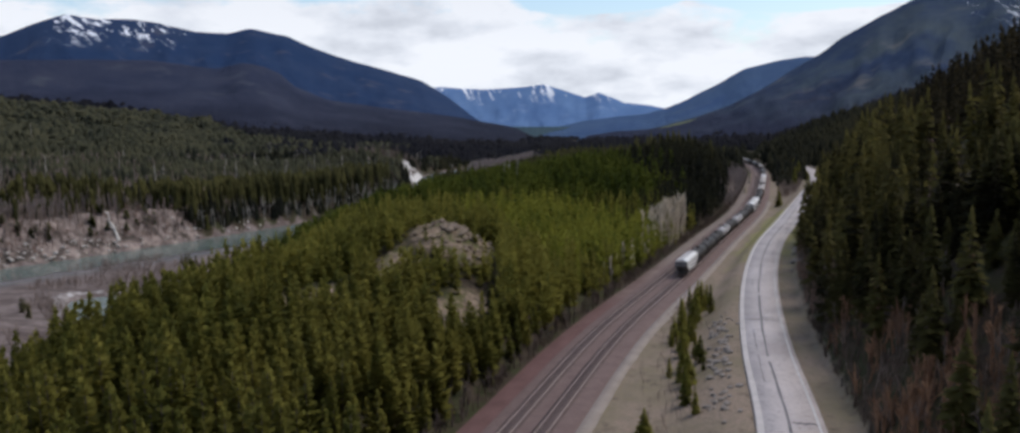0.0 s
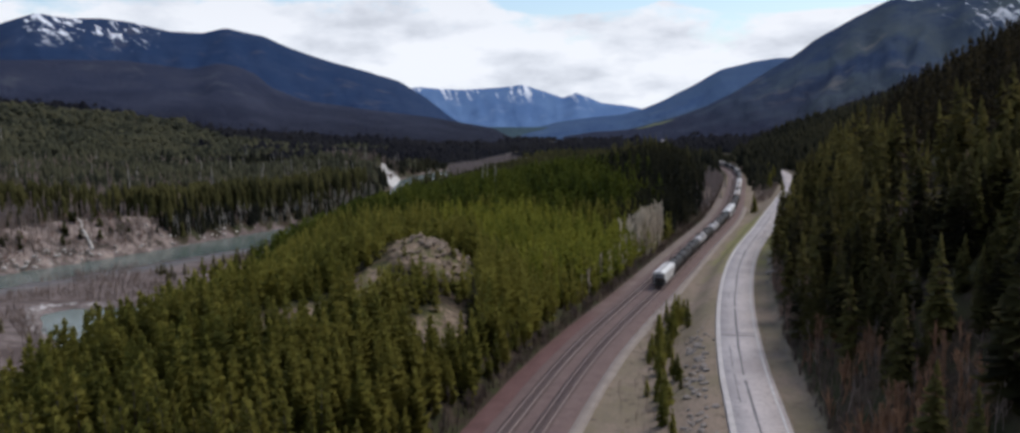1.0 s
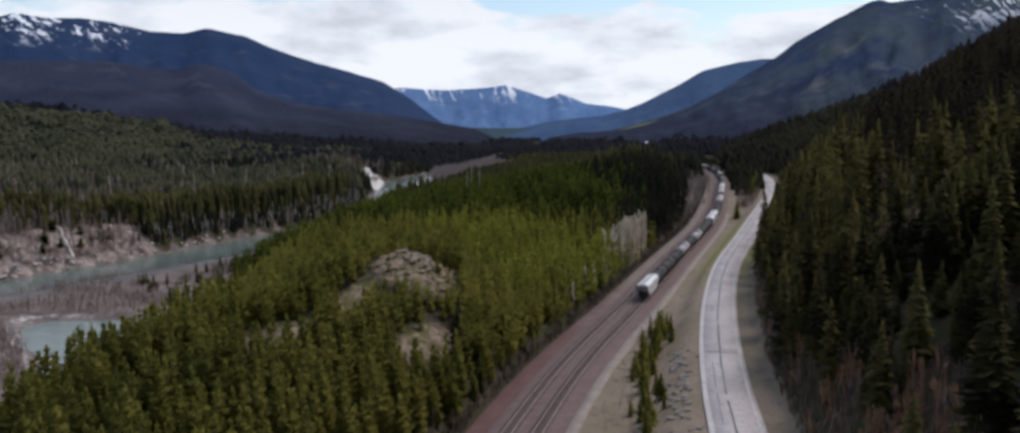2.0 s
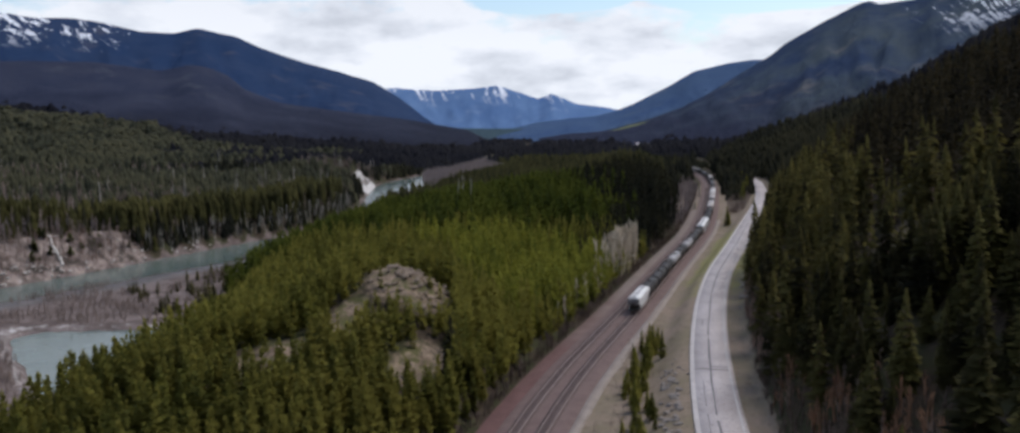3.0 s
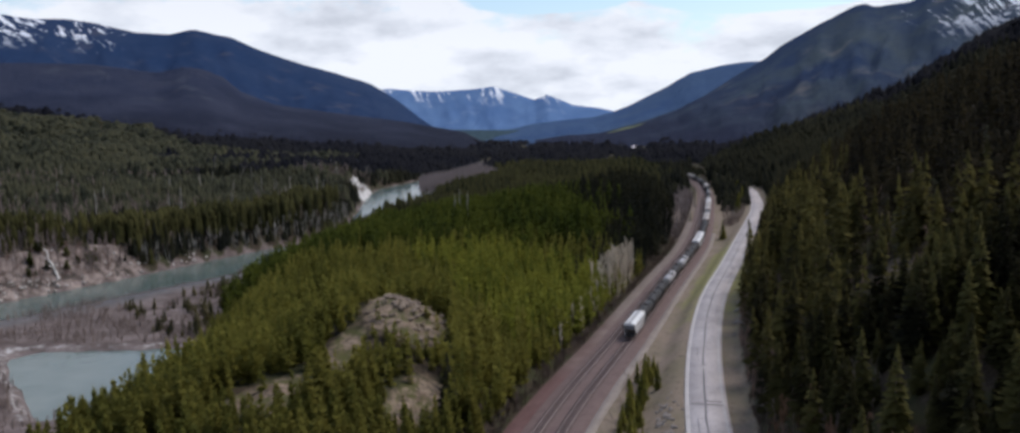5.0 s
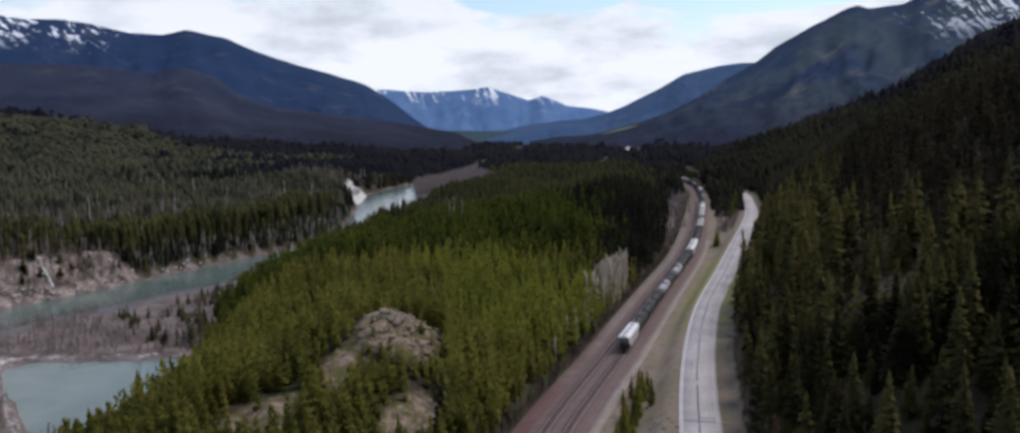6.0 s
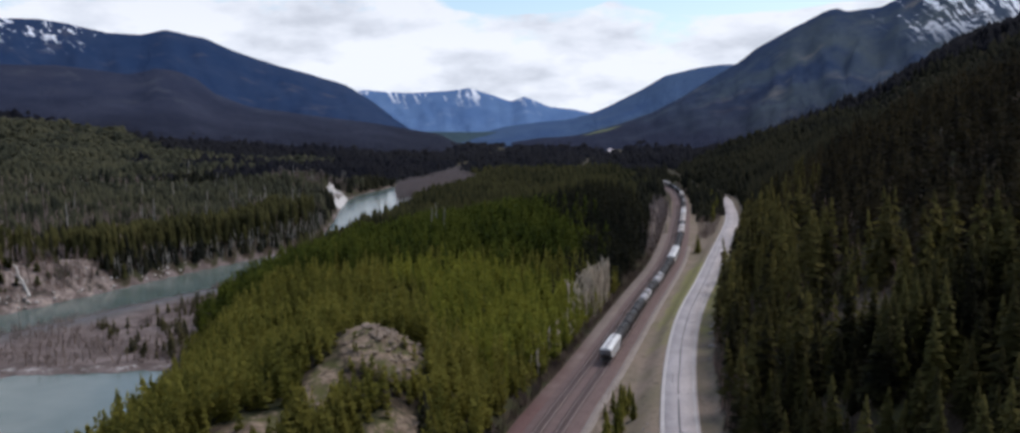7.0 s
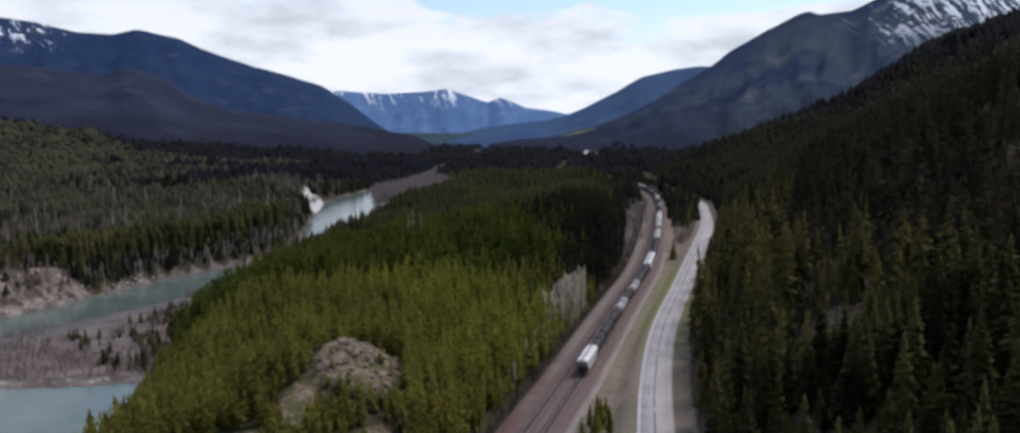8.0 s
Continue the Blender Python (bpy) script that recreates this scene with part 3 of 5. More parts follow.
tagged(road, "worn pale grey two-lane asphalt road with tar seams", "road", kind="structure")
for name, o0, o1, mat, lab in (("shoulder_band", -4.05, -3.25, M["shoulder"], "pale gravel-dusted shoulder band"), ("edge_line", 3.15, 3.40, M["line"], "worn white edge line")):
    ob = new(name, strip(name, road_x, -250, 760, [(o0, 0.025), (o1, 0.028)], mat, road_z, 3.0, 0.08))
    ob.parent = road
    tagged(ob, lab)
far_road = new("road_far", strip("road_far", road_x, 1560, 2700, [(-7, 1.2), (7, 1.2)], M["asphalt"], lambda y: road_z(y) - 0.6, 20.0))
tagged(far_road, "pale stretch of the road far up the valley", "road", kind="structure")


def water_sheet():
    ys = np.arange(-300, 1560, 8.0)
    t = np.linspace(0, 1, 9)
    a, b = bank_n(ys) - 6, bank_s(ys) + 6
    X = a[:, None] + (b - a)[:, None] * t
    Y = np.repeat(ys[:, None], 9, 1)
    Z = np.repeat(water_z(ys)[:, None], 9, 1)
    return tri_mesh("river_water", np.stack([X, Y, Z], -1).reshape(-1, 3), grid_tris(len(ys), 9)[:, ::-1], M["water"])


tagged(new("river_water", water_sheet()), "shallow grey-green river water flowing round gravel bars", "river", kind="structure")
ang = np.linspace(0, 2 * math.pi, 49)[:-1]
pool_v = [(-124, 242, -15.9)] + [(-124 + 44 * math.cos(a), 242 + 44 * math.sin(a), -15.9) for a in ang]
pool_me = mesh_of("pond_water", pool_v, [(0, 1 + i, 1 + (i + 1) % 48) for i in range(48)], M["water"])
tagged(new("pond_water", pool_me), "still teal pond beside the gravel bar", "pond", kind="structure")


# ---- mountains round the valley ----
def bearing(x, y):
    return np.degrees(np.arctan2(x, y))


def mountain(name, crest, depth_front, depth_back, foot, mat, label, seed, rugged=1.0, cols=170, rows=64, snow=None, sunlit_clearing=None, slant=0.2):
    """A range: a crest line through a few (x, y, z), falling to its foot before and behind it."""
    cr = np.array(crest, float)
    s = np.concatenate([[0], np.cumsum(np.hypot(*np.diff(cr[:, :2], axis=0).T))])
    u = np.linspace(0, s[-1], cols)
    cx, cy, cz = (np.interp(u, s, cr[:, i]) for i in range(3))
    cz = cz + rugged * 10 * fbm(u / 120, u * 0 + seed, 5, seed)
    d = np.hypot(cx, cy)
    v = np.concatenate([np.linspace(-1, 0, rows), np.linspace(0, 1, 14)[1:]])
    V, U = np.meshgrid(v, np.arange(cols), indexing="ij")
    dist = np.where(V < 0, V * depth_front, V * depth_back)
    X = cx[U] * (1 + dist / d[U])
    Y = cy[U] * (1 + dist / d[U])
    shape = np.where(V < 0, np.clip(1 + V, 0, 1) ** 1.18, (1 - V) ** 1.3)
    gully = fbm(u[U] / 210, V * 1.1 + seed, 5, seed + 5, 0.6)
    Z = foot + (cz[U] - foot) * shape + rugged * 150 * gully * np.sin(np.clip(np.abs(V), 0, 1) * math.pi) * np.clip((cz[U] - foot) / 300, 0.1, 1.2)
    me = tri_mesh(name, np.stack([X, Y, Z], -1).reshape(-1, 3), grid_tris(len(v), cols), mat)
    me.polygons.foreach_set("use_smooth", np.ones(len(me.polygons), bool))
    for key, val in (("across", u[U] + slant * dist), ("down", -dist)):
        me.attributes.new(key, "FLOAT", "POINT").data.foreach_set("value", val.ravel().astype(np.float32))
    at = me.attributes.new("snow", "FLOAT", "POINT")
    at.data.foreach_set("value", (snow(X, Y) if snow else np.full_like(X, 0.5)).ravel().astype(np.float32))
    if sunlit_clearing:
        at = me.attributes.new("sunlit_clearing", "FLOAT", "POINT")
        at.data.foreach_set("value", bump2(X, Y, *sunlit_clearing).ravel().astype(np.float32))
    return tagged(new(name, me), label, "mountain", kind="structure")


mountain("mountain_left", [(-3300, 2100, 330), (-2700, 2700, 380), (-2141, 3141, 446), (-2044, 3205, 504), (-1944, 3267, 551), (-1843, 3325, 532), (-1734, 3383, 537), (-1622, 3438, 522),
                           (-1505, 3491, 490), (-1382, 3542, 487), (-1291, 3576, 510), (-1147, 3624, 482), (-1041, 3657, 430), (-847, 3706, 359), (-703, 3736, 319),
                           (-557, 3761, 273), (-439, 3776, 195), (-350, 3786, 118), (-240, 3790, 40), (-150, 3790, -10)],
         1750, 900, -20, M["mt_left"], "forested mountain with haze painted as dark blue, snow patches near its crest", 3, 0.8, snow=lambda x, y: -0.6 + 1.15 * bump2(bearing(x, y), y * 0, -30.4, 0, 1.2, 1) + 1.1 * bump2(bearing(x, y), y * 0, -26.0, 0, 2.5, 1))
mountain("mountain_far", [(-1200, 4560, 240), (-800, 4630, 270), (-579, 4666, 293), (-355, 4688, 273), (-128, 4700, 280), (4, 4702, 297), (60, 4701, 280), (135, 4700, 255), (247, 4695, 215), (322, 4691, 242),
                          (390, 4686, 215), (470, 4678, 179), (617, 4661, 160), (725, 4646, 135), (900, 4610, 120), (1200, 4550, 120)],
         700, 200, -20, M["mt_far"], "snow-dusted range at the valley's head, blue haze in its colour", 9, 0.6)
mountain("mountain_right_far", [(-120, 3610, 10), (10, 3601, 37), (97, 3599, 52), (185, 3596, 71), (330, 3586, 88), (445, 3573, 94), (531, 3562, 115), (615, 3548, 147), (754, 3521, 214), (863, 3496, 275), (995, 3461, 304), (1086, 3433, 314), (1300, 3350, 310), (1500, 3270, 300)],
         1100, 700, -20, M["mt_right_far"], "wooded ridge behind the nearer mountain, blue haze in its colour", 14, 0.5)
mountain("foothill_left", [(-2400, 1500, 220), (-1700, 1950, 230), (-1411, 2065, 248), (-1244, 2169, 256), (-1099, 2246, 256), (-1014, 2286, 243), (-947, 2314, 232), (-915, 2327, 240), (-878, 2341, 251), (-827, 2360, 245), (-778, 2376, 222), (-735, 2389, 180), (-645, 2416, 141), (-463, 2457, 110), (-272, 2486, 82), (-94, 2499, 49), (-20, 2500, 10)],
         900, 500, -10, M["foothill"], "dark wooded foothill below the mountain, purple haze in its colour", 41, 0.5, cols=120, rows=40)
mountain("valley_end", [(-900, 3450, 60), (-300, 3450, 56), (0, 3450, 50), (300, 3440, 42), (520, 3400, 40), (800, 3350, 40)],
         500, 300, -20, M["valley_haze"], "green woods at the valley's far end, haze in their colour", 33, 0.5, cols=90, rows=20)
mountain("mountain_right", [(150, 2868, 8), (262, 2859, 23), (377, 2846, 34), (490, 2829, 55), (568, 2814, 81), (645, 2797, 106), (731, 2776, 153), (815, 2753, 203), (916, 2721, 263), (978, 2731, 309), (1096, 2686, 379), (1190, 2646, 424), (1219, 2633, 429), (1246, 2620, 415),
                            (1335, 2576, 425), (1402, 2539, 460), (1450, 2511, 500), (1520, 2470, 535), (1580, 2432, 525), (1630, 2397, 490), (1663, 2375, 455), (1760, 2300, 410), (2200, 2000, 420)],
         1350, 500, -20, M["mt_right"], "green and grey wooded mountain over the valley, haze in its colour", 27, 1.15, snow=lambda x, y: -1 + 1.25 * step(bearing(x, y), 25.0, 28.0) + 0.55 * step(bearing(x, y), 28.5, 31.5), sunlit_clearing=(445, 2690, 55, 45, 0.5), slant=0.3)


# ---- trees ----
def star_tree(rng, layers, points, base, power, droop, jag, span=1.9):
    """A conifer of unit height and unit crown radius: jagged tiers round a thin trunk, as arrays."""
    vs, fs = [], []
    for s in range(3):
        a = s * 2.094
        vs.append((0.05 * math.cos(a), 0.05 * math.sin(a), -0.06))
    vs.append((0, 0, 0.9))
    fs += [(0, 1, 3), (1, 2, 3), (2, 0, 3)]
    for i in range(layers):
        f = i / layers
        r = (1 - f) ** power * rng.uniform(0.72, 1.16)
        z = base + (1 - base) * f
        top = min(1.0, z + span * (1 - base) / layers) if i < layers - 1 else 1.0
        o, a0 = len(vs), rng.uniform(0, 6.28)
        ox, oy = rng.uniform(-0.14, 0.14) * (1 - f), rng.uniform(-0.14, 0.14) * (1 - f)
        vs.append((ox * 0.3, oy * 0.3, top))
        n = 2 * points
        for k in range(n):
            a = a0 + (k + rng.uniform(-0.25, 0.25)) * 2 * math.pi / n
            tip = k % 2 == 0
            rr = r * (rng.uniform(0.8, 1.15) if tip else rng.uniform(jag, jag + 0.2))
            zz = z - (droop * rng.uniform(0.6, 1.4) if tip else -0.35 * droop)
            vs.append((ox + rr * math.cos(a), oy + rr * math.sin(a), zz))
        fs += [(o, o + 1 + k, o + 1 + (k + 1) % n) for k in range(n)]
    return np.array(vs, float), np.array(fs, int)


def tuft_tree(rng, whorls, per, base, power, lift, width):
    """A young pine of unit height and crown radius: many short kite-shaped tufts set at all angles round the stem, as arrays."""
    vs, fs = [(0.05, 0, -0.04), (-0.025, 0.045, -0.04), (-0.025, -0.045, -0.04), (0, 0, 0.93)], [(0, 1, 3), (1, 2, 3), (2, 0, 3)]
    for i in range(whorls):
        f = i / whorls
        z = base + (1 - base) * f
        r = (1 - f) ** power * (0.62 + 0.38 * min(1, 4 * f + 0.25))
        n = max(3, int(round(per * (1 - 0.5 * f))))
        a0 = rng.uniform(0, 6.28)
        for k in range(n):
            a = a0 + (k + rng.uniform(-0.4, 0.4)) * 6.283 / n
            ln = r * rng.uniform(0.55, 1.3)
            zz = z + rng.uniform(-0.6, 0.6) * (1 - base) / whorls
            up = lift * rng.uniform(-0.5, 1.3) * (0.5 + 0.5 * ln)
            w = width * (0.35 + 0.65 * ln) * rng.uniform(0.7, 1.3)
            t = rng.uniform(-0.5, 0.5) * lift
            c, s = math.cos(a), math.sin(a)
            m, o = 0.6 * ln, len(vs)
            vs += [(0.06 * ln * c, 0.06 * ln * s, zz - 0.5 * lift), (m * c - w * s, m * s + w * c, zz - t), (ln * c, ln * s, zz + up), (m * c + w * s, m * s - w * c, zz + t)]
            fs += [(o, o + 1, o + 2), (o, o + 2, o + 3)]
    o = len(vs)
    vs += [(0.16, 0, 0.88), (-0.08, 0.14, 0.88), (-0.08, -0.14, 0.88), (0, 0, 1.03)]
    fs += [(o, o + 1, o + 3), (o + 1, o + 2, o + 3), (o + 2, o, o + 3)]
    return np.array(vs, float), np.array(fs, int)


def bare_tree(rng, limbs, spread, sides=3, thick=1.0, twigs=2):
    """A leafless tree of unit height: a tapered trunk and rising limbs with twigs, as arrays."""
    vs, fs = [], []

    def rod(a, b, ra, rb):
        a, b = np.array(a, float), np.array(b, float)
        d = (b - a) / max(np.linalg.norm(b - a), 1e-6)
        p = np.cross(d, (0.3, 0.9, 0.2))
        p /= np.linalg.norm(p)
        q = np.cross(d, p)
        o = len(vs)
        for c, r in ((a, ra), (b, rb)):
            for s in range(sides):
                t = s * 2 * math.pi / sides
                vs.append(tuple(c + r * (p * math.cos(t) + q * math.sin(t))))
        for s in range(sides):
            u = (s + 1) % sides
            fs.extend([(o + s, o + u, o + sides + u), (o + s, o + sides + u, o + sides + s)])

    rod((0, 0, -0.03), (0.01, 0.0, 0.55), thick * 0.016, thick * 0.011)
    rod((0.01, 0, 0.55), (0.0, 0.015, 1.0), thick * 0.011, thick * 0.003)
    for i in range(limbs):
        z = rng.uniform(0.25, 0.9)
        a = rng.uniform(0, 6.28)
        ln = spread * (1.15 - z) * rng.uniform(0.7, 1.3)
        e = (ln * math.cos(a), ln * math.sin(a), min(1.02, z + ln * rng.uniform(0.8, 1.6)))
        rod((0.005, 0.005, z), e, thick * 0.007, thick * 0.002)
        for _ in range(twigs):
            m = rng.uniform(0.4, 0.8)
            s = (e[0] * m, e[1] * m, z + (e[2] - z) * m)
            rod(s, (s[0] + rng.uniform(-0.07, 0.07), s[1] + rng.uniform(-0.07, 0.07), s[2] + rng.uniform(0.05, 0.16)), thick * 0.004, thick * 0.0015)
    return np.array(vs, float), np.array(fs, int)


def wood(name, kinds, xs, ys, heights, radii, mat, label, category, seed, sink=0.1, lean=0.03):
    """Many trees in one mesh: each a turned and scaled copy of one of the kinds."""
    rng = np.random.default_rng(seed)
    zs = ground_height(xs, ys)[0]
    V, F, T, o = [], [], [], 0
    pick = rng.integers(0, len(kinds), len(xs))
    for k, (tv, tf) in enumerate(kinds):
        sel = np.nonzero(pick == k)[0]
        if not len(sel):
            continue
        a = rng.uniform(0, 6.28, len(sel))
        c, s = np.cos(a)[:, None], np.sin(a)[:, None]
        h, r = heights[sel][:, None], radii[sel][:, None]
        lx, ly = rng.normal(0, lean, len(sel))[:, None], rng.normal(0, lean, len(sel))[:, None]
        zz = tv[None, :, 2] * h
        X = xs[sel][:, None] + (tv[None, :, 0] * c - tv[None, :, 1] * s) * r + lx * zz
        Y = ys[sel][:, None] + (tv[None, :, 0] * s + tv[None, :, 1] * c) * r + ly * zz
        Z = zs[sel][:, None] - sink + zz
        V.append(np.stack([X, Y, Z], -1).reshape(-1, 3))
        F.append((tf[None] + (np.arange(len(sel)) * len(tv))[:, None, None] + o).reshape(-1, 3))
        o += len(sel) * len(tv)
        T.append(np.repeat(rng.uniform(0, 1, len(sel)), len(tv)))
    me = tri_mesh(name, np.concatenate(V), np.concatenate(F), mat)
    me.polygons.foreach_set("use_smooth", np.ones(len(me.polygons), bool))
    me.attributes.new("tree", "FLOAT", "POINT").data.foreach_set("value", np.concatenate(T).astype(np.float32))
    ob = new(name, me)
    return tagged(ob, label, category, kind="stuff")


def scatter(seed, r0, r1, a0, a1, spacing):
    """Jittered points of a sector round the origin; spacing is a function of the distance."""
    rng = np.random.default_rng(seed)
    xs, ys, r = [], [], r0
    while r < r1:
        s = spacing(r)
        n = max(1, int(radians(a1 - a0) * r / s))
        a = radians(a0) + (np.arange(n) + rng.uniform(0.05, 0.95, n)) * radians(a1 - a0) / n
        rr = r + rng.uniform(-0.55, 0.55, n) * s
        xs.append(rr * np.sin(a)), ys.append(rr * np.cos(a))
        r += s
    return np.concatenate(xs), np.concatenate(ys)


def zone_of(x, y):
    """Where trees grow: metres into the bench, the far bank and the hillside; negative outside."""
    rx, ox = rail_x(y) - TRACK_GAP / 2, road_x(y)
    on_bench = np.minimum(rx - 12.5 - 9 * bump2(x * 0, y, 0, 540, 1, 70) - x, x - bench(y) - 1.0 - 24 * bump2(x * 0, y, 0, 1010, 1, 90))
    on_bank = bank_n(y) - x - np.where(y < 424, 24, 2.5) - 14 * bump2(x * 0, y, 0, 828, 1, 30)
    clear = 26 * step(y, 1640, 1720)
    on_hill = x - ox - 10.0 - clear
    gap = np.minimum(x - (rx + 12), ox - 7 - x - clear)           # between railway and road, wooded only far off
    return on_bench, on_bank, on_hill, gap


rng = random.Random(5)
PINES = [tuft_tree(rng, 10, 6, 0.05, 0.62, 0.085, 0.42) for _ in range(7)]
SPRUCES = [tuft_tree(rng, 15, 8, 0.04, 0.85, -0.05, 0.30) for _ in range(6)]
HIGH_SPRUCES = [tuft_tree(rng, 10, 6, 0.04, 0.85, -0.06, 0.36) for _ in range(6)]
ROUND = [star_tree(rng, 4, 4, 0.10, 0.30, 0.10, 0.6, 2.4) for _ in range(5)]
FAR = [star_tree(rng, 2, 3, 0.03, 0.60, 0.08, 0.7) for _ in range(5)]
BARE = [bare_tree(rng, 9, 0.28, thick=1.3) for _ in range(4)]
FAR_BARE = [bare_tree(rng, 6, 0.30, thick=3.6, twigs=1) for _ in range(4)]
LOW_BARE = [bare_tree(rng, 5, 0.34, thick=5.0, twigs=0) for _ in range(4)]

# middle distance
SUN_PATCH = (16.0, 262.0)                                # middle of the sun patch painted into the pines' colour
x, y = scatter(1, 70, 470, -38, 38, lambda r: 2.05 + 0.0028 * r)
vr = np.random.default_rng(2)
bn, bk, hl, gp = zone_of(x, y)
msk = ground_height(x, y)[1]
open_ = (msk["rock"] > 0.40) & (vr.uniform(0, 1, len(x)) < 0.95)
thin = vr.uniform(0, 1, len(x))
dist = np.hypot(x, y)
NEAR = 146.0


def low_growth(x, y):
    """Smaller trees on the slopes before the bare rocks and along the bench's outer edge."""
    rocky = step(np.maximum(ground_height(x, y + 9)[1]["rock"], ground_height(x, y + 4)[1]["rock"]), 0.15, 0.5)
    return (1 - 0.5 * rocky) * (0.55 + 0.45 * step(x - bench(y), 3, 20))


darker = y + 70 * fbm(x / 40, y / 40, 3, 61) + vr.normal(0, 12, len(x)) > 325
soft = vr.normal(0, 7, len(x))
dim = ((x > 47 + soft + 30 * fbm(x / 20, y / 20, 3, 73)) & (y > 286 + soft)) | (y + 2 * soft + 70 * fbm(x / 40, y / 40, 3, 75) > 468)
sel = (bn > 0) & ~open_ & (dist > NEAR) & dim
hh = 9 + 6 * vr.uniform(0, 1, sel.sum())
wood("cutting_wood", HIGH_SPRUCES, x[sel], y[sel], hh, 0.18 * hh * vr.uniform(0.8, 1.2, sel.sum()), M["dark_shaded_spruce"], "spruce wood above the railway cutting, shade in its colour", "wood", 35)
sel = (bn > 0) & ~open_ & (dist > NEAR) & darker & ~dim
hh = 9.5 + 5.5 * vr.uniform(0, 1, sel.sum())
wood("old_pine_wood", PINES + SPRUCES[:1], x[sel], y[sel], hh, 0.20 * hh * vr.uniform(0.8, 1.25, sel.sum()), M["dark_pine"], "dark green pine wood on the knoll beside the cutting", "wood", 33)
sel = (bn > 0) & ~open_ & (dist > NEAR) & ~darker & ~dim
hh = (5.5 + 6.0 * vr.uniform(0, 1, sel.sum())) * low_growth(x[sel], y[sel]) * (1 + 0.55 * fbm(x[sel] / 18, y[sel] / 18, 3, 57))
rr = (0.52 + 0.125 * hh) * vr.uniform(0.8, 1.25, sel.sum())
# Brighter needles stand in for a patch of sunlight on the bench.
yellow_green = bump2(x[sel], y[sel], SUN_PATCH[0], SUN_PATCH[1], 30, 48, 0.35) + 0.8 * fbm(x[sel] / 25, y[sel] / 25, 3, 89) + vr.normal(0, 0.06, sel.sum()) > 0.42
for name, pick, mat, label, seed in (("pine_wood", ~yellow_green, M["pine"], "olive-green young pine wood on the bench by the railway", 3), ("fresh_pine_wood", yellow_green, M["sunlit_pine"], "young pines on the bench by the railway, a sun patch in their colour", 37)):
    wood(name, PINES, x[sel][pick], y[sel][pick], hh[pick], rr[pick], mat, label, "wood", seed)
edge = 3 + 34 * fbm(x / 30, y / 30, 3, 67)
bare = np.where((bk < 42) & (y > 424), -1, fbm(x / 55, y / 55, 3, 83)) + 0.35 * bump2(x, y, -275, 450, 50, 80) + 0.10 * (y < 424) + 1.5 * bump2(x, y, -312, 535, 38, 60)
# The bank's front row is coloured darker for the shade among its trunks.
for name, pick, mat, label, seed in (("bank_wood", (bk < edge) & (y > 424), M["dark_shaded_spruce"], "conifers along the river's far bank, shade put into their colour", 4),
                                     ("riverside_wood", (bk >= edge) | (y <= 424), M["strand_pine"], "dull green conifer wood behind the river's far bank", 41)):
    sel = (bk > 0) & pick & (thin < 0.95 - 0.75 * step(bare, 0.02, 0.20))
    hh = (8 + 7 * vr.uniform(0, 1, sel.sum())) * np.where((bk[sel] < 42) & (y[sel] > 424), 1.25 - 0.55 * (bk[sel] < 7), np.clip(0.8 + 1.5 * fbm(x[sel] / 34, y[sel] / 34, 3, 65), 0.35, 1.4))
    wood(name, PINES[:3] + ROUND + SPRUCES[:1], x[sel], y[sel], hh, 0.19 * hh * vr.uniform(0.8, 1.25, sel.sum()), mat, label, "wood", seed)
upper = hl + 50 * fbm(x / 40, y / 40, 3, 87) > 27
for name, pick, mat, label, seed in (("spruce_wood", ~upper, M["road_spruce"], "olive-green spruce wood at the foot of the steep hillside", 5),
                                     ("upper_wood", upper, M["hill_spruce"], "brownish spruce wood high on the hillside, shade in its colour", 51)):
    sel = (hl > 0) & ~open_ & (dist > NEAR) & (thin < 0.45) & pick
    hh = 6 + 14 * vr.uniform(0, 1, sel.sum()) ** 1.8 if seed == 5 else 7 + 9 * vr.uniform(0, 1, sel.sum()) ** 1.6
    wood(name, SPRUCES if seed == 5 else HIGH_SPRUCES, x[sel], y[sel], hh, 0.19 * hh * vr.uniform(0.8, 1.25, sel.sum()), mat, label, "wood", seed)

# far woods
x, y = scatter(6, 470, 3500, -40, 40, lambda r: r / (160 - 50 * float(step(r, 900, 1300)) - 25 * float(step(r, 1500, 2000))))
bn, bk, hl, gp = zone_of(x, y)
sel = (np.maximum(np.maximum(bn, bk), np.maximum(hl, np.where(y > 520, gp + 2, -1))) > 0)
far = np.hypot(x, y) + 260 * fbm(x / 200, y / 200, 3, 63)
edge = 6 + 44 * fbm(x / 40, y / 40, 3, 67)
bare = np.where((bk < 42) & (y < 640), -1, fbm(x / 75, y / 75, 3, 83)) + 0.25 * (1 - step(y, 560, 760)) * step(-x, 200, 300) + 1.5 * bump2(x, y, -312, 535, 38, 60)
thin = vr.uniform(0, 1, len(x))
strip_ = (bk > 0) & (bk < edge)
strand = (bk > 5) & (bk < 46) & (y < 640)
off = -100 + (y - 600) * 0.21 - x
dusk = (bn > 0) & (x < rail_x(y) - 38 - 50 * fbm(x / 40, y / 40, 3, 79))
olive = ((far < 980) & (x < bench(y)) | ((off > 330 + 260 * fbm(x / 150, y / 150, 3, 69)) & (far < 1500))) & (x < road_x(y))
gloomy = fbm(x / 150, y / 80, 3, 93) > 0.06
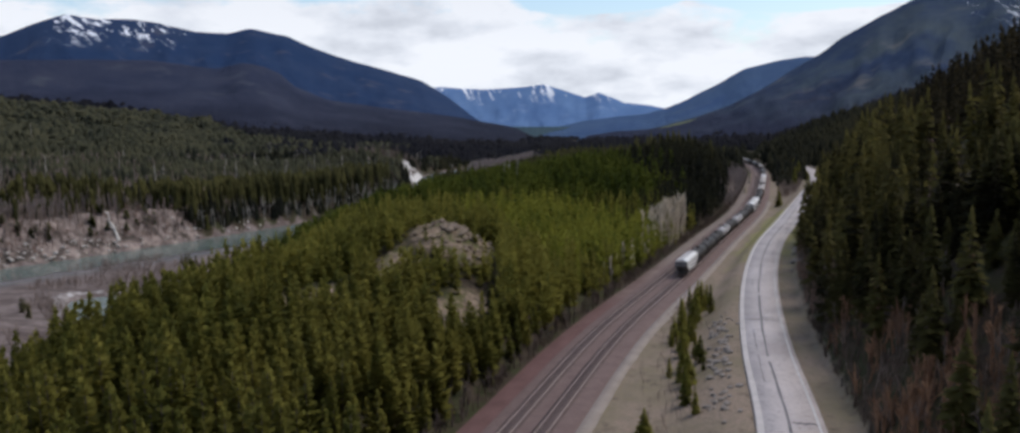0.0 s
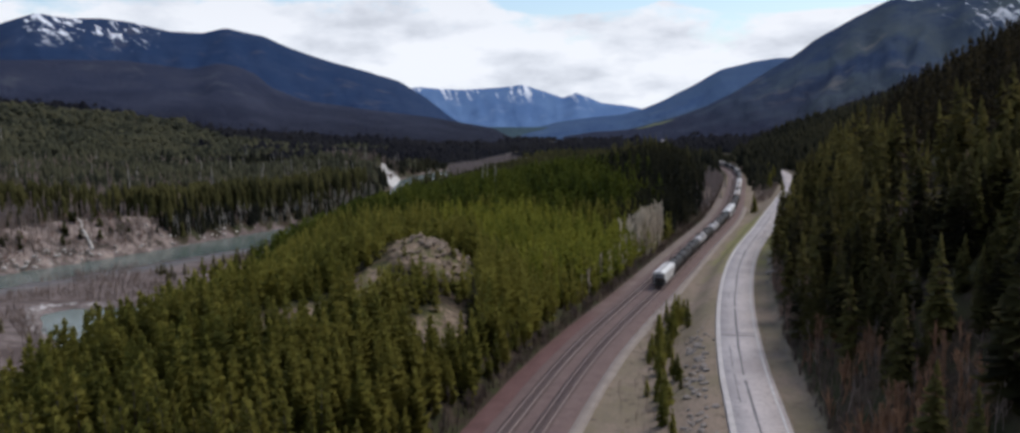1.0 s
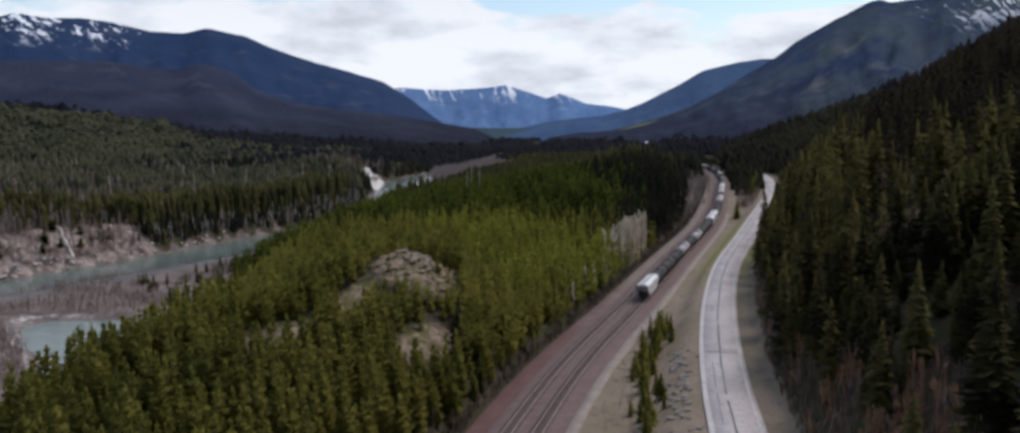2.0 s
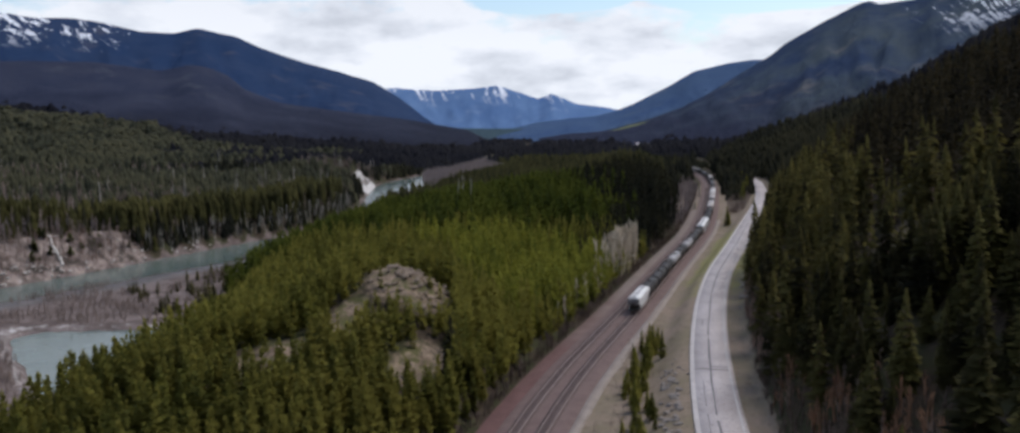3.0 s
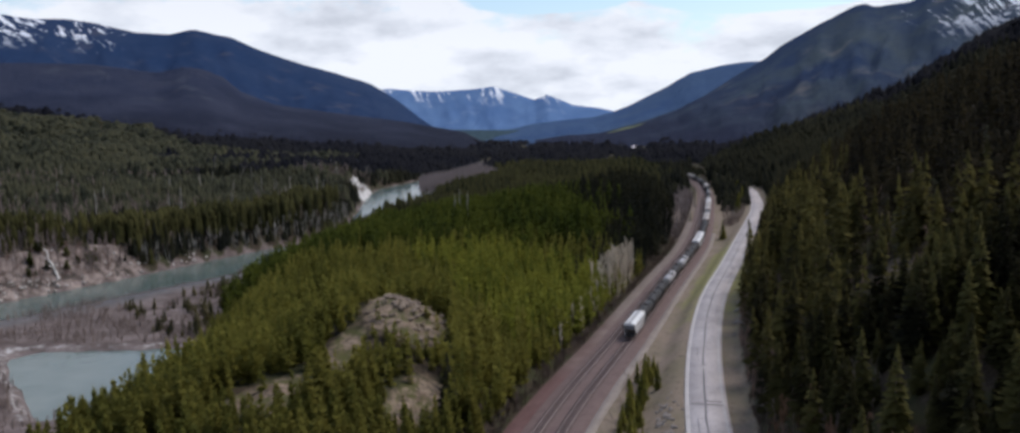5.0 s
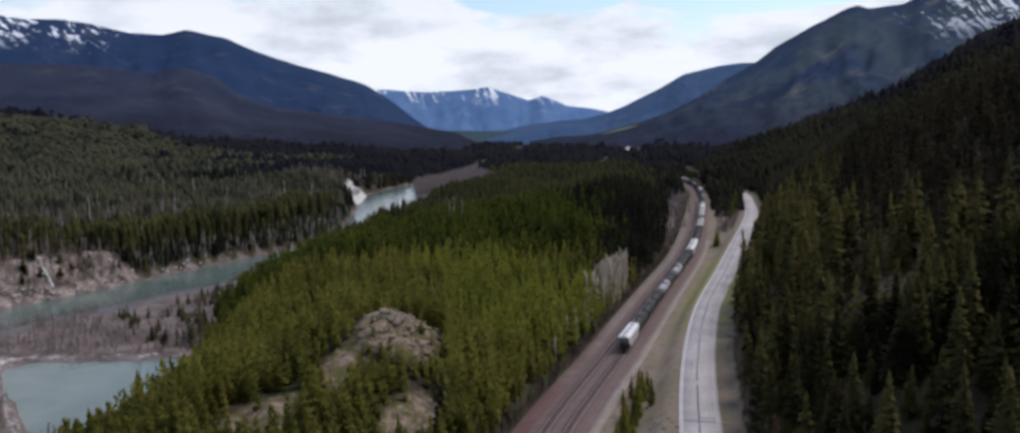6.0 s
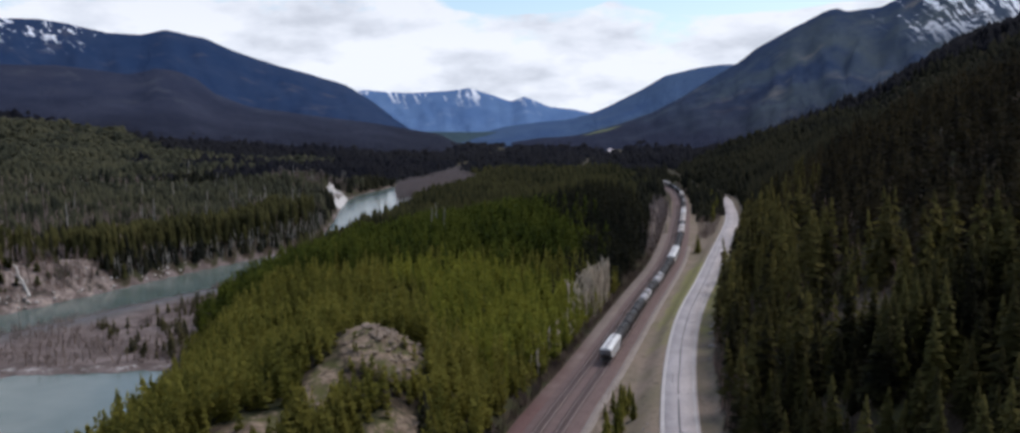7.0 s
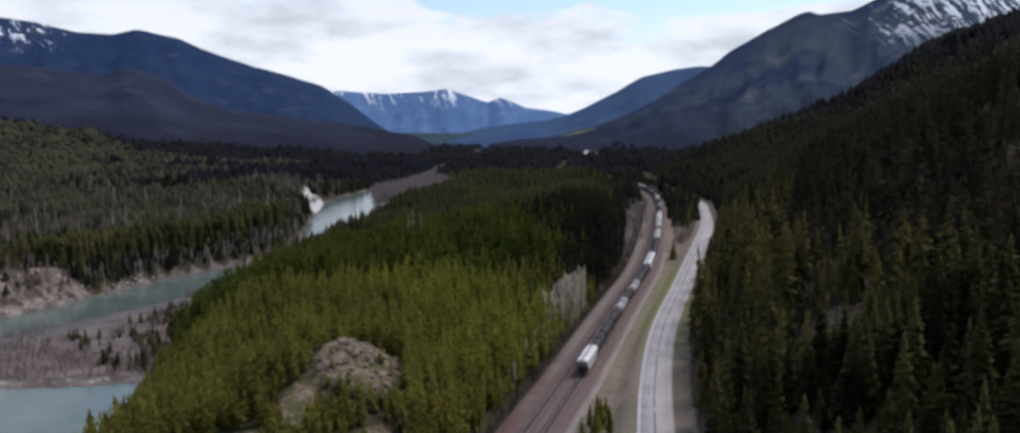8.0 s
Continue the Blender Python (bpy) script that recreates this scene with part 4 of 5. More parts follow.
olive = olive & ~gloomy | (bearing(x, y) < -21.5 + 9 * fbm(x / 160, y / 160, 3, 95)) & (far > 900) & (far < 1980)
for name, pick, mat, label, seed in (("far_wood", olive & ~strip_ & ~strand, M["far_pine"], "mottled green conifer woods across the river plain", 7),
                                     ("strand_wood", strand, M["strand_pine"], "olive rounded trees crowded along the river's far shore", 72),
                                     ("bench_wood", (~olive | strip_) & ~strand & (far < 1150) & dusk, M["dusk_pine"], "dull olive conifer wood between the river and the railway", 74),
                                     ("distant_wood", (~olive | strip_) & ~strand & (far < 1050) & ~dusk, M["dark_shaded_spruce"], "conifer woods beside the river and the railway, cloud shade in their colour", 71),
                                     ("valley_wood", (~olive | strip_) & ~strand & (far >= 1050) & ~(dusk & (far < 1150)), M["valley_spruce"], "conifer woods covering the far valley, haze and cloud shade in their colour", 73)):
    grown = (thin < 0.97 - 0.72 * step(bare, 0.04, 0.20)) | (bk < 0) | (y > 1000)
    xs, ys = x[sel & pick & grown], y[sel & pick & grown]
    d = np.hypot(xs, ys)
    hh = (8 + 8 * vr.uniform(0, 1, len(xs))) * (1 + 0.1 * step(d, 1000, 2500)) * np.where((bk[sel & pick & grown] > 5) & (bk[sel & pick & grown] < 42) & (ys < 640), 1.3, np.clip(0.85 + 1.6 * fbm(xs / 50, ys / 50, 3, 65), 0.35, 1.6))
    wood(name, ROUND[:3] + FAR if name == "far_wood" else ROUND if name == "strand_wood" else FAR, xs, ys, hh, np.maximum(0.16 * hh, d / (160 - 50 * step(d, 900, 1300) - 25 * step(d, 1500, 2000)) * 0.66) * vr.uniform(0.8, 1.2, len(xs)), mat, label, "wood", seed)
x, y = scatter(8, 30, 700, 42, 318, lambda r: 7 + r / 30)
bn, bk, hl, gp = zone_of(x, y)
sel = (np.maximum(np.maximum(bn, bk), hl) > 0)
hh = 9 + 7 * vr.uniform(0, 1, sel.sum())
wood("outer_wood", FAR, x[sel], y[sel], hh, 0.22 * hh, M["far_pine"], "conifer woods either side of the railway", "wood", 9)
x, y = scatter(81, 330, 1000, -40, 0, lambda r: r / 75)
bn, bk, hl, gp = zone_of(x, y)
sel = (bk > 4) & (np.where(np.hypot(x, y) < 470, fbm(x / 55, y / 55, 3, 83) + 0.35 * bump2(x, y, -275, 450, 50, 80), fbm(x / 75, y / 75, 3, 83) + 0.25 * (1 - step(y, 560, 760)) * step(-x, 200, 300)) > 0.05)
hh = 7 + 8 * vr.uniform(0, 1, sel.sum())
wood("far_bare_wood", FAR_BARE, x[sel], y[sel], hh, 0.6 * hh, M["twig"], "grey leafless trees in patches across the river plain", "wood", 85)


# ---- single trees near the railway and the road ----
def conifer(name, kind, height, radius, mat, label, category, group):
    """One tree thing: trunk and crown under an empty at its foot."""
    tv, tf = kind
    root = tagged(new(name), label, category, group)
    crown = new("crown", tri_mesh("crown", tv * np.array([radius, radius, height]), tf, mat))
    crown.data.polygons.foreach_set("use_smooth", np.ones(len(crown.data.polygons), bool))
    crown.parent = root
    bm = bmesh.new()
    add_rod(bm, (0, 0, -0.5), (0, 0, height * 0.93), 0.014 * height, 0.004 * height, 6)
    part("trunk", bm, M["bark"], root)
    return root


rng = random.Random(11)
NEAR_PINES = [tuft_tree(rng, 18, 9, 0.04, 0.60, 0.055, 0.34) for _ in range(6)]
NEAR_SPRUCES = [tuft_tree(rng, 26, 12, 0.03, 0.85, -0.035, 0.24) for _ in range(5)]
x, y = scatter(21, 62, NEAR + 2, -40, 40, lambda r: 2.25)
bn, bk, hl, gp = zone_of(x, y)
msk = ground_height(x, y)[1]
vr = np.random.default_rng(23)
free = (msk["rock"] < 0.40) | (vr.uniform(0, 1, len(x)) > 0.93)
free &= ~((hl > 0) & (vr.uniform(0, 1, len(x)) < 0.36))
free &= ~((hl > 0) & (hl < 14) & (y < 128) & (vr.uniform(0, 1, len(x)) < 0.5))
free &= ~((hl > 0) & (bump2(x, y, 42, 86, 6.5, 15) > 0.40) & (vr.uniform(0, 1, len(x)) < 0.65))
dist = np.hypot(x, y)
for zone, kinds, many, lo, hi, fat, mat, name, label, group, stuff_name, stuff_label in (
        (bn, NEAR_PINES, 170, 5.5, 11.0, 0.19, M["near_pine"], "pine_tree", "young olive-green pine in the wood beside the railway", "pines of the bench wood", "near_pine_wood", "olive-green young pines close together on the bench"),
        (hl, NEAR_SPRUCES, 130, 4.0, 15.0, 0.22, M["spruce"], "spruce_tree", "dark green spruce on the steep hillside above the road, shade in its colour", "spruces of the hillside", "near_spruce_wood", "dark green spruces on the hillside above the road, shade in their colour")):
    idx = np.nonzero((zone > 0) & free)[0]
    idx = idx[np.argsort(dist[idx])]
    view = np.abs(np.degrees(np.arctan2(x[idx], y[idx]))) < 36
    idx = np.concatenate([idx[view], idx[~view]])
    singles, rest = idx[:many], idx[many:]
    protos = [conifer(name, k, 10.0, 10.0 * fat, mat, label, "tree", group) for k in kinds]
    zs, small = ground_height(x[singles], y[singles])[0], low_growth(x[singles], y[singles])
    for j, i in enumerate(singles):
        h = (lo + (hi - lo) * vr.uniform(0, 1)) * small[j]
        m = Matrix.LocRotScale((x[i], y[i], zs[j] - 0.05), Euler((vr.normal(0, 0.02), vr.normal(0, 0.02), vr.uniform(0, 6.28))), (h / 10 * vr.uniform(0.85, 1.2),) * 2 + (h / 10,))
        p = protos[j % len(protos)]
        if j < len(protos):
            p.matrix_world = m
        else:
            q = copy_thing(p, Matrix())
            q.matrix_basis = m
    hh = (lo + (hi - lo) * vr.uniform(0, 1, len(rest))) * low_growth(x[rest], y[rest])
    if len(rest):
        wood(stuff_name, kinds, x[rest], y[rest], hh, fat * hh * vr.uniform(0.85, 1.2, len(rest)), mat, stuff_label, "wood", 31)

# a dark spruce at the wood's edge, and the young trees between railway and road
vr = random.Random(8)
dark = conifer("spruce_tree", NEAR_SPRUCES[1], 13.0, 3.0, M["dark_shaded_spruce"], "tall dark spruce at the edge of the pine wood", "tree", "")
dark.location = (-9.0, 143.5, h_at(-9, 143.5) - 0.1)
young = [conifer("young_spruce", NEAR_SPRUCES[k], 5.0, 0.95, M["pine"], "small green spruce on the strip between railway and road", "tree", "young spruces between railway and road") for k in range(3)]
spots = [(12.4, 101, 5.2), (20.0, 107, 4.6), (19.5, 112, 6.0), (20.5, 116, 5.0), (21.5, 121, 6.5), (19.6, 127, 4.0), (25.4, 131.6, 5.2), (23.6, 138, 6.8), (23.8, 148, 5.8), (25.5, 145, 4.0),
         (26.0, 153, 7.2), (28.1, 156.6, 5.5), (27.6, 161, 6.6), (30.4, 163, 7.4), (31.0, 168, 5.0), (34.6, 168, 6.4), (33.8, 174, 7.2), (36.0, 179, 5.2), (37.0, 184, 4.2), (29.0, 172, 3.6), (24.2, 142, 5.5), (22.8, 145, 4.5), (25.6, 137, 4.4), (27.2, 149, 5.2), (29.4, 158, 4.8), (32.4, 171, 6.8), (31.6, 176, 5.6), (34.4, 181, 6.2), (22.0, 129, 5.4), (20.8, 124, 4.2), (22.6, 133, 3.2), (24.8, 126, 2.8),
         (113.5, 394, 9.5), (116.5, 401, 8.0), (115.0, 397, 6.5), (155, 506, 9), (158, 514, 11), (160, 520, 10), (164, 530, 12), (166, 538, 9), (171, 548, 12), (174, 556, 10), (170, 540, 10), (178, 570, 12), (181, 585, 11), (180, 576, 9), (184, 600, 12), (188, 615, 11), (186, 606, 10)]
for j, (px, py, h) in enumerate(spots):
    m = Matrix.LocRotScale((px, py, h_at(px, py) - 0.05), Euler((0, 0, vr.uniform(0, 6.28))), (h / 5 * vr.uniform(0.95, 1.6),) * 2 + (h / 5 * vr.uniform(0.8, 1.05),))
    if j < 3:
        young[j].matrix_world = m
    else:
        copy_thing(young[j % 3], Matrix()).matrix_basis = m


def bare_thing(name, kind, height, width, mat, label, group):
    tv, tf = kind
    return tagged(new(name, tri_mesh(name, tv * np.array([width, width, height]), tf, mat)), label, "tree", group)


def sow(protos, spots):
    """Stand copies of the prototypes on the ground at (x, y, scale)."""
    for j, (px, py, s) in enumerate(spots):
        m = Matrix.LocRotScale((px, py, h_at(px, py) - 0.1), Euler((vr.gauss(0, 0.03), vr.gauss(0, 0.03), vr.uniform(0, 6.28))), (s, s, s))
        if j < len(protos):
            protos[j].matrix_world = m
        else:
            copy_thing(protos[j % len(protos)], Matrix()).matrix_basis = m


dense = [bare_tree(rng, 18, 0.15, thick=3.2) for _ in range(4)]
aspens = [bare_thing("bare_aspen", k, 12.0, 9.5, M["aspen"], "leafless pale aspen at the wood's edge beside the tracks", "bare aspens beside the tracks") for k in dense]
spots = []
for _ in range(125):                                 # one tall clump, a few low ones nearer
    py, size = vr.choice(((vr.gauss(280, 6), 1.0), (vr.gauss(280, 6), 1.0), (vr.gauss(278, 9), 0.95), (vr.gauss(280, 7), 1.0), (vr.gauss(264, 8), 0.85), (vr.uniform(200, 262), 0.62)))
    spots.append((float(rail_x(py)) - 14.8 - abs(vr.gauss(0, 3.6)), py, size * vr.uniform(0.7, 1.25)))
sow(aspens, spots)
snag_kinds = [bare_tree(rng, 5, 0.06, thick=1.6) for _ in range(3)]
snags = [bare_thing("dead_tree", k, 20.0, 19.0, M["grey_bark"], "tall grey dead trunk standing above the wood", "dead trunks above the woods") for k in snag_kinds]
spots = [(-58, 552, 1.2), (-49, 535, 1.1), (-55, 549, 1.0), (-62, 545, 1.25), (-20, 396, 0.95), (-13, 395, 0.9), (-17, 410, 0.9), (-91, 604, 1.0)]
for _ in range(72):
    py = vr.uniform(430, 1100)
    spots.append((float(bank_n(py)) - 14 - abs(vr.gauss(0, 170)), py, vr.uniform(0.5, 1.35)))
sow(snags, spots)

# brush: twigs that nobody could count
nr = np.random.default_rng(41)


def brush(name, xs, ys, hmin, hmax, mat, label, seed, fat=0.9, kinds=None):
    hh = nr.uniform(hmin, hmax, len(xs))
    wood(name, kinds or FAR_BARE if kinds or np.hypot(xs, ys).mean() > 240 else BARE, xs, ys, hh, hh * fat, mat, label, "brush", seed, lean=0.1)


yy = nr.uniform(96, 640, 1100)
brush("trackside_brush", rail_x(yy) - 12.2 - np.abs(nr.normal(0, 1.8, 1100)), yy, 1.2, 3.8, M["shade_twig"], "leafless dark brown brush along the edge of the wood, shade in its colour", 42)
yy = nr.uniform(70, 330, 330)
xx, yb = nr.uniform(34, 72, 1300), nr.uniform(72, 132, 1300)
ok = (xx > road_x(yb) + 9) & (xx < road_x(yb) + 19 + nr.normal(0, 2, 1300)) & (fbm(xx / 7, yb / 7, 3, 78) > -0.06)
brush("foot_brush", xx[ok], yb[ok], 2.0, 5.0, M["foot_twig"], "tall reddish leafless thicket at the hill's foot", 47, 0.9, FAR_BARE)
yb = nr.uniform(150, 440, 300)
brush("cut_slope_brush", road_x(yb) + 9.0 + np.abs(nr.normal(0, 2.5, 300)), yb, 1.2, 3.6, M["red_twig"], "brown leafless brush on the cut slope beside the road", 54, 1.0)
brush("hillside_brush", road_x(yy) + 9.5 + np.abs(nr.normal(0, 7, 330)), yy, 2.0, 5.0, M["twig"], "reddish brown leafless brush at the foot of the hillside", 43)
yb = nr.uniform(76, 155, 520)
brush("foot_scrub", road_x(yb) + 8.5 + 16 * nr.uniform(0, 1, 520) ** 1.4, yb, 0.8, 2.6, M["shade_twig"], "low dark brown scrub under the trees at the hill's foot, shade in its colour", 56, 1.2, LOW_BARE)
yb = nr.uniform(140, 420, 520)
brush("hill_scrub", road_x(yb) + 9 + 38 * nr.uniform(0, 1, 520) ** 1.5, yb, 1.5, 4.5, M["red_twig"], "reddish brown leafless bushes among the hillside spruces", 57, 0.9, FAR_BARE)
xx, yy = nr.uniform(-215, -100, 6400), nr.uniform(190, 480, 6400)
ok = (xx < bench(yy) - 1) & (xx > bank_s(yy) + 3) & (pool_edge(xx, yy) > 4) & (fbm(xx / 18, yy / 18, 3, 77) > 0.02)
brush("gravel_bar_brush", xx[ok], yy[ok], 0.8, 3.6, M["twig"], "low reddish willow brush on the gravel bar", 44, 1.1, LOW_BARE)
xx, yb = nr.uniform(-175, -112, 900), nr.uniform(196, 268, 900)
ok = (np.abs(pool_edge(xx, yb) - 5) < 3.5) & (0.79 * (xx + 160) + 0.61 * (yb - 262) < 4)
brush("pond_brush", xx[ok], yb[ok], 1.2, 3.4, M["twig"], "dark leafless bushes round the near shore of the pond", 55, 1.0)
yy = np.concatenate([nr.uniform(330, 470, 400), nr.uniform(330, 950, 1000)])
yb = nr.uniform(335, 432, 260)
brush("bank_slope_brush", bank_n(yb) - nr.uniform(2, 24, 260), yb, 1.2, 4.0, M["red_twig"], "dark leafless bushes on the eroded river bank", 53, 1.2)
brush("far_bank_brush", bank_n(yy) - 4 - np.abs(nr.normal(0, 26, 1400)), yy, 3.0, 9.0, M["twig"], "grey leafless trees among the conifers on the far bank", 45, 0.5, LOW_BARE)
xx, yy = nr.uniform(-110, 40, 6000), nr.uniform(860, 1300, 6000)
ok = (xx > bank_s(yy) + 2) & (xx < bench(yy) + 4 + 24 * bump2(xx * 0, yy, 0, 1010, 1, 90))
brush("upstream_brush", xx[ok], yy[ok], 5, 10, M["mauve_twig"], "grey-mauve leafless thicket on the upstream gravel bar", 46, 0.9, LOW_BARE)

yb = nr.uniform(440, 650, 420)
rr, oo = rail_x(yb) + 9.5, road_x(yb) - 7.5
xx = rr + (oo - rr) * nr.uniform(0, 1, 420)
brush("cutting_brush", xx, yb, 2.0, 5.0, M["twig"], "brown leafless brush between the railway and the road", 48)
yb = nr.uniform(400, 640, 420)
brush("cutbank_brush", rail_x(yb) - 12.5 - np.abs(nr.normal(0, 7, 420)), yb, 2.5, 6.5, M["mauve_twig"], "grey-brown leafless brush on the cut bank above the tracks", 49)
yb = nr.uniform(98, 192, 170)
brush("strip_brush", road_x(yb) - 15.5 + nr.normal(0, 2.2, 170), yb, 0.8, 2.4, M["twig"], "low brown brush among the young spruces", 50)
yb = nr.uniform(428, 640, 190)
brush("shore_aspens", bank_n(yb) - 1.5 - np.abs(nr.normal(0, 4, 190)), yb, 6.0, 12.0, M["grey_bark"], "pale leafless trunks before the dark trees of the far shore", 52, 0.35)
yb = nr.uniform(310, 500, 700)
brush("bank_top_brush", bank_n(yb) - 23 - np.abs(nr.normal(0, 36, 700)), yb, 5.0, 10.0, M["mauve_twig"], "grey-mauve leafless trees above the eroded bank", 51, 0.6)
shrubs = [conifer("bank_shrub", NEAR_PINES[k], 4.0, 1.7, M["dark_pine"], "low dark green bush on the eroded river bank", "bush", "bushes on the eroded bank") for k in range(2)]
spots = []
for _ in range(46):
    py = vr.uniform(335, 440)
    spots.append((float(bank_n(py)) - vr.uniform(5, 27), py, vr.uniform(0.5, 1.3)))
sow(shrubs, spots)
bar_pines = [conifer("bar_spruce", NEAR_PINES[k], 6.0, 1.5, M["bar_pine"], "small olive-brown conifer on the gravel bar by the river", "tree", "conifers on the gravel bar") for k in range(3)]
spots = [(-153, 333, 0.8), (-146, 327, 0.9), (-124.5, 292, 1.0), (-119, 290, 0.9), (-118, 319, 1.15), (-129, 375, 1.0), (-131, 363, 1.1), (-120, 388, 1.2), (-135, 357, 0.8), (-122, 322, 0.7), (-115, 352, 1.2), (-113, 362, 1.3),
         (-116, 402, 1.1), (-112, 296, 1.3), (-110, 301, 1.4), (-109, 291, 1.2), (-166, 246, 0.7), (-163, 240, 0.9), (-161, 226, 0.8), (-114, 414, 1.2), (-150, 224, 0.8), (-127, 328, 0.7), (-131, 334, 0.6), (-121, 331, 0.9), (-126, 352, 0.8), (-118, 345, 1.0), (-124, 368, 0.9), (-117, 373, 1.1), (-123, 381, 0.8), (-114, 330, 1.0), (-112, 312, 1.2), (-107, 283, 1.2), (-141, 318, 0.6), (-128, 300, 0.7), (-115, 391, 1.0)]
spots += [(px + vr.gauss(0, 3.5), py + vr.gauss(0, 4), vr.uniform(0.35, 0.9)) for px, py, _ in spots if py > 270 for _ in range(3)]
sow(bar_pines, [p for p in spots if float(pool_edge(np.array(p[0]), np.array(p[1]))) > 3])


# ---- boulders and the stranded log ----
def boulder_mesh(seed, mat):
    bm = bmesh.new()
    bmesh.ops.create_icosphere(bm, subdivisions=1, radius=0.5)
    r = random.Random(seed)
    for v in bm.verts:
        v.co *= r.uniform(0.75, 1.2)
        v.co.z *= 0.7
    me = bpy.data.meshes.new("boulder")
    bm.to_mesh(me)
    bm.free()
    me.materials.append(mat)
    return me


M["pale_rock"] = plain("pale_rock", (0.34, 0.30, 0.265), (0.60, 0.55, 0.50), 0.8, 0.9, bump=0.5, dist=0.08)
rocks = [boulder_mesh(s, M["rock"]) for s in range(5)]
pale_rocks = [boulder_mesh(s + 19, M["pale_rock"]) for s in range(5)]
tan_rocks = [boulder_mesh(s + 9, M["tan_rock"]) for s in range(5)]


def boulder(px, py, size, label, group, kinds=rocks):
    ob = tagged(new("boulder", kinds[vr.randrange(5)]), label, "boulder", group)
    ob.matrix_world = Matrix.LocRotScale((px, py, h_at(px, py) + 0.12 * size), Euler((vr.uniform(-0.3, 0.3), vr.uniform(-0.3, 0.3), vr.uniform(0, 6.28))), (size * vr.uniform(0.8, 1.4), size, size * vr.uniform(0.7, 1.0)))


for _ in range(95):
    t = vr.random()
    boulder(20.5 + 11.5 * t + vr.gauss(0, 1.1) + 2.2, 104 + 54 * t + vr.gauss(0, 2), vr.uniform(0.5, 1.3), "grey broken boulder on the bank below the road", "riprap below the road")
for _ in range(150):
    a, d = vr.uniform(0, 6.28), abs(vr.gauss(0, 1))
    boulder(-21 + 6 * d * math.cos(a), 184 + 8 * d * math.sin(a), vr.uniform(0.5, 2.0), "weathered tan rock on the bare outcrop", "rocks of the outcrop", tan_rocks)
for _ in range(110):
    py = vr.choice((vr.uniform(330, 480), vr.gauss(352, 14)))
    boulder(float(bank_n(py)) - abs(vr.gauss(0, 4)), py, vr.uniform(0.7, 2.6), "pale boulder at the river's far edge", "boulders at the river's edge", pale_rocks)

for _ in range(16):
    py = vr.uniform(198, 252)
    boulder(float(road_x(py)) + vr.uniform(7.5, 10.5), py, vr.uniform(0.8, 2.4), "pale boulder on the verge below the hillside", "boulders on the verge")

bm = bmesh.new()
stem = [Vector((px, py, h_at(px, py) + 0.7)) - Vector((-209.5, 384.5, 0)) for px, py in ((-209.5, 384.5), (-213.6, 388.0), (-216.4, 389.2), (-219.0, 393.4), (-224.0, 397.5))]
for k in range(4):
    add_rod(bm, stem[k], stem[k + 1], 0.72 - 0.12 * k, 0.60 - 0.12 * k, 8)
for k, d in ((1, (2.0, 1.4, 0.9)), (2, (-1.6, -1.2, 1.3)), (3, (2.6, 1.6, 1.0)), (3, (-0.6, -1.8, 1.2))):
    add_rod(bm, stem[k], stem[k] + Vector(d), 0.2, 0.08, 5)
me = bpy.data.meshes.new("fallen_log")
bm.to_mesh(me)
bm.free()
me.materials.append(M["log"])
log = tagged(new("fallen_log", me), "bleached fallen trunk lying down the eroded river bank", "log")
log.location = (-209.5, 384.5, 0)


# ---- rails and sleepers ----
for side, gap in (("railway_track_left", -TRACK_GAP), ("railway_track_right", 0.0)):
    root = tagged(new(side), "steel rails on dark wooden sleepers in brown ballast", "railway track", kind="structure")
    for o in (-0.7525, 0.7525):
        ob = new("rail", strip("rail", rail_x, -280, 1230, [(gap + o - 0.09, -0.03), (gap + o - 0.05, 0.09), (gap + o - 0.042, 0.13), (gap + o + 0.042, 0.13), (gap + o + 0.05, 0.09), (gap + o + 0.09, -0.03)], M["steel"], stepping=4.0))
        ob.parent = root
    xs, ys, nx, ny = along(rail_x, 60, 620, 0.6)
    c = np.stack([xs + nx * gap, ys + ny * gap, 0 * xs], -1)
    n3, t3 = np.stack([nx, ny, 0 * nx], -1), np.stack([-ny, nx, 0 * nx], -1)
    V = np.stack([c + a * 1.3 * n3 + b * 0.12 * t3 + np.array([0, 0, h]) for h in (-0.14, 0.02) for a, b in ((-1, -1), (1, -1), (1, 1), (-1, 1))], 1)
    F = np.array([(4, 5, 6), (4, 6, 7), (0, 1, 5), (0, 5, 4), (1, 2, 6), (1, 6, 5), (2, 3, 7), (2, 7, 6), (3, 0, 4), (3, 4, 7)])
    ob = new("sleepers", tri_mesh("sleepers", V.reshape(-1, 3), (F[None] + 8 * np.arange(len(xs))[:, None, None]).reshape(-1, 3), M["sleeper"]))
    ob.parent = root
    tagged(ob, kind="stuff")

# tar seams and patches of the road
vr = random.Random(19)


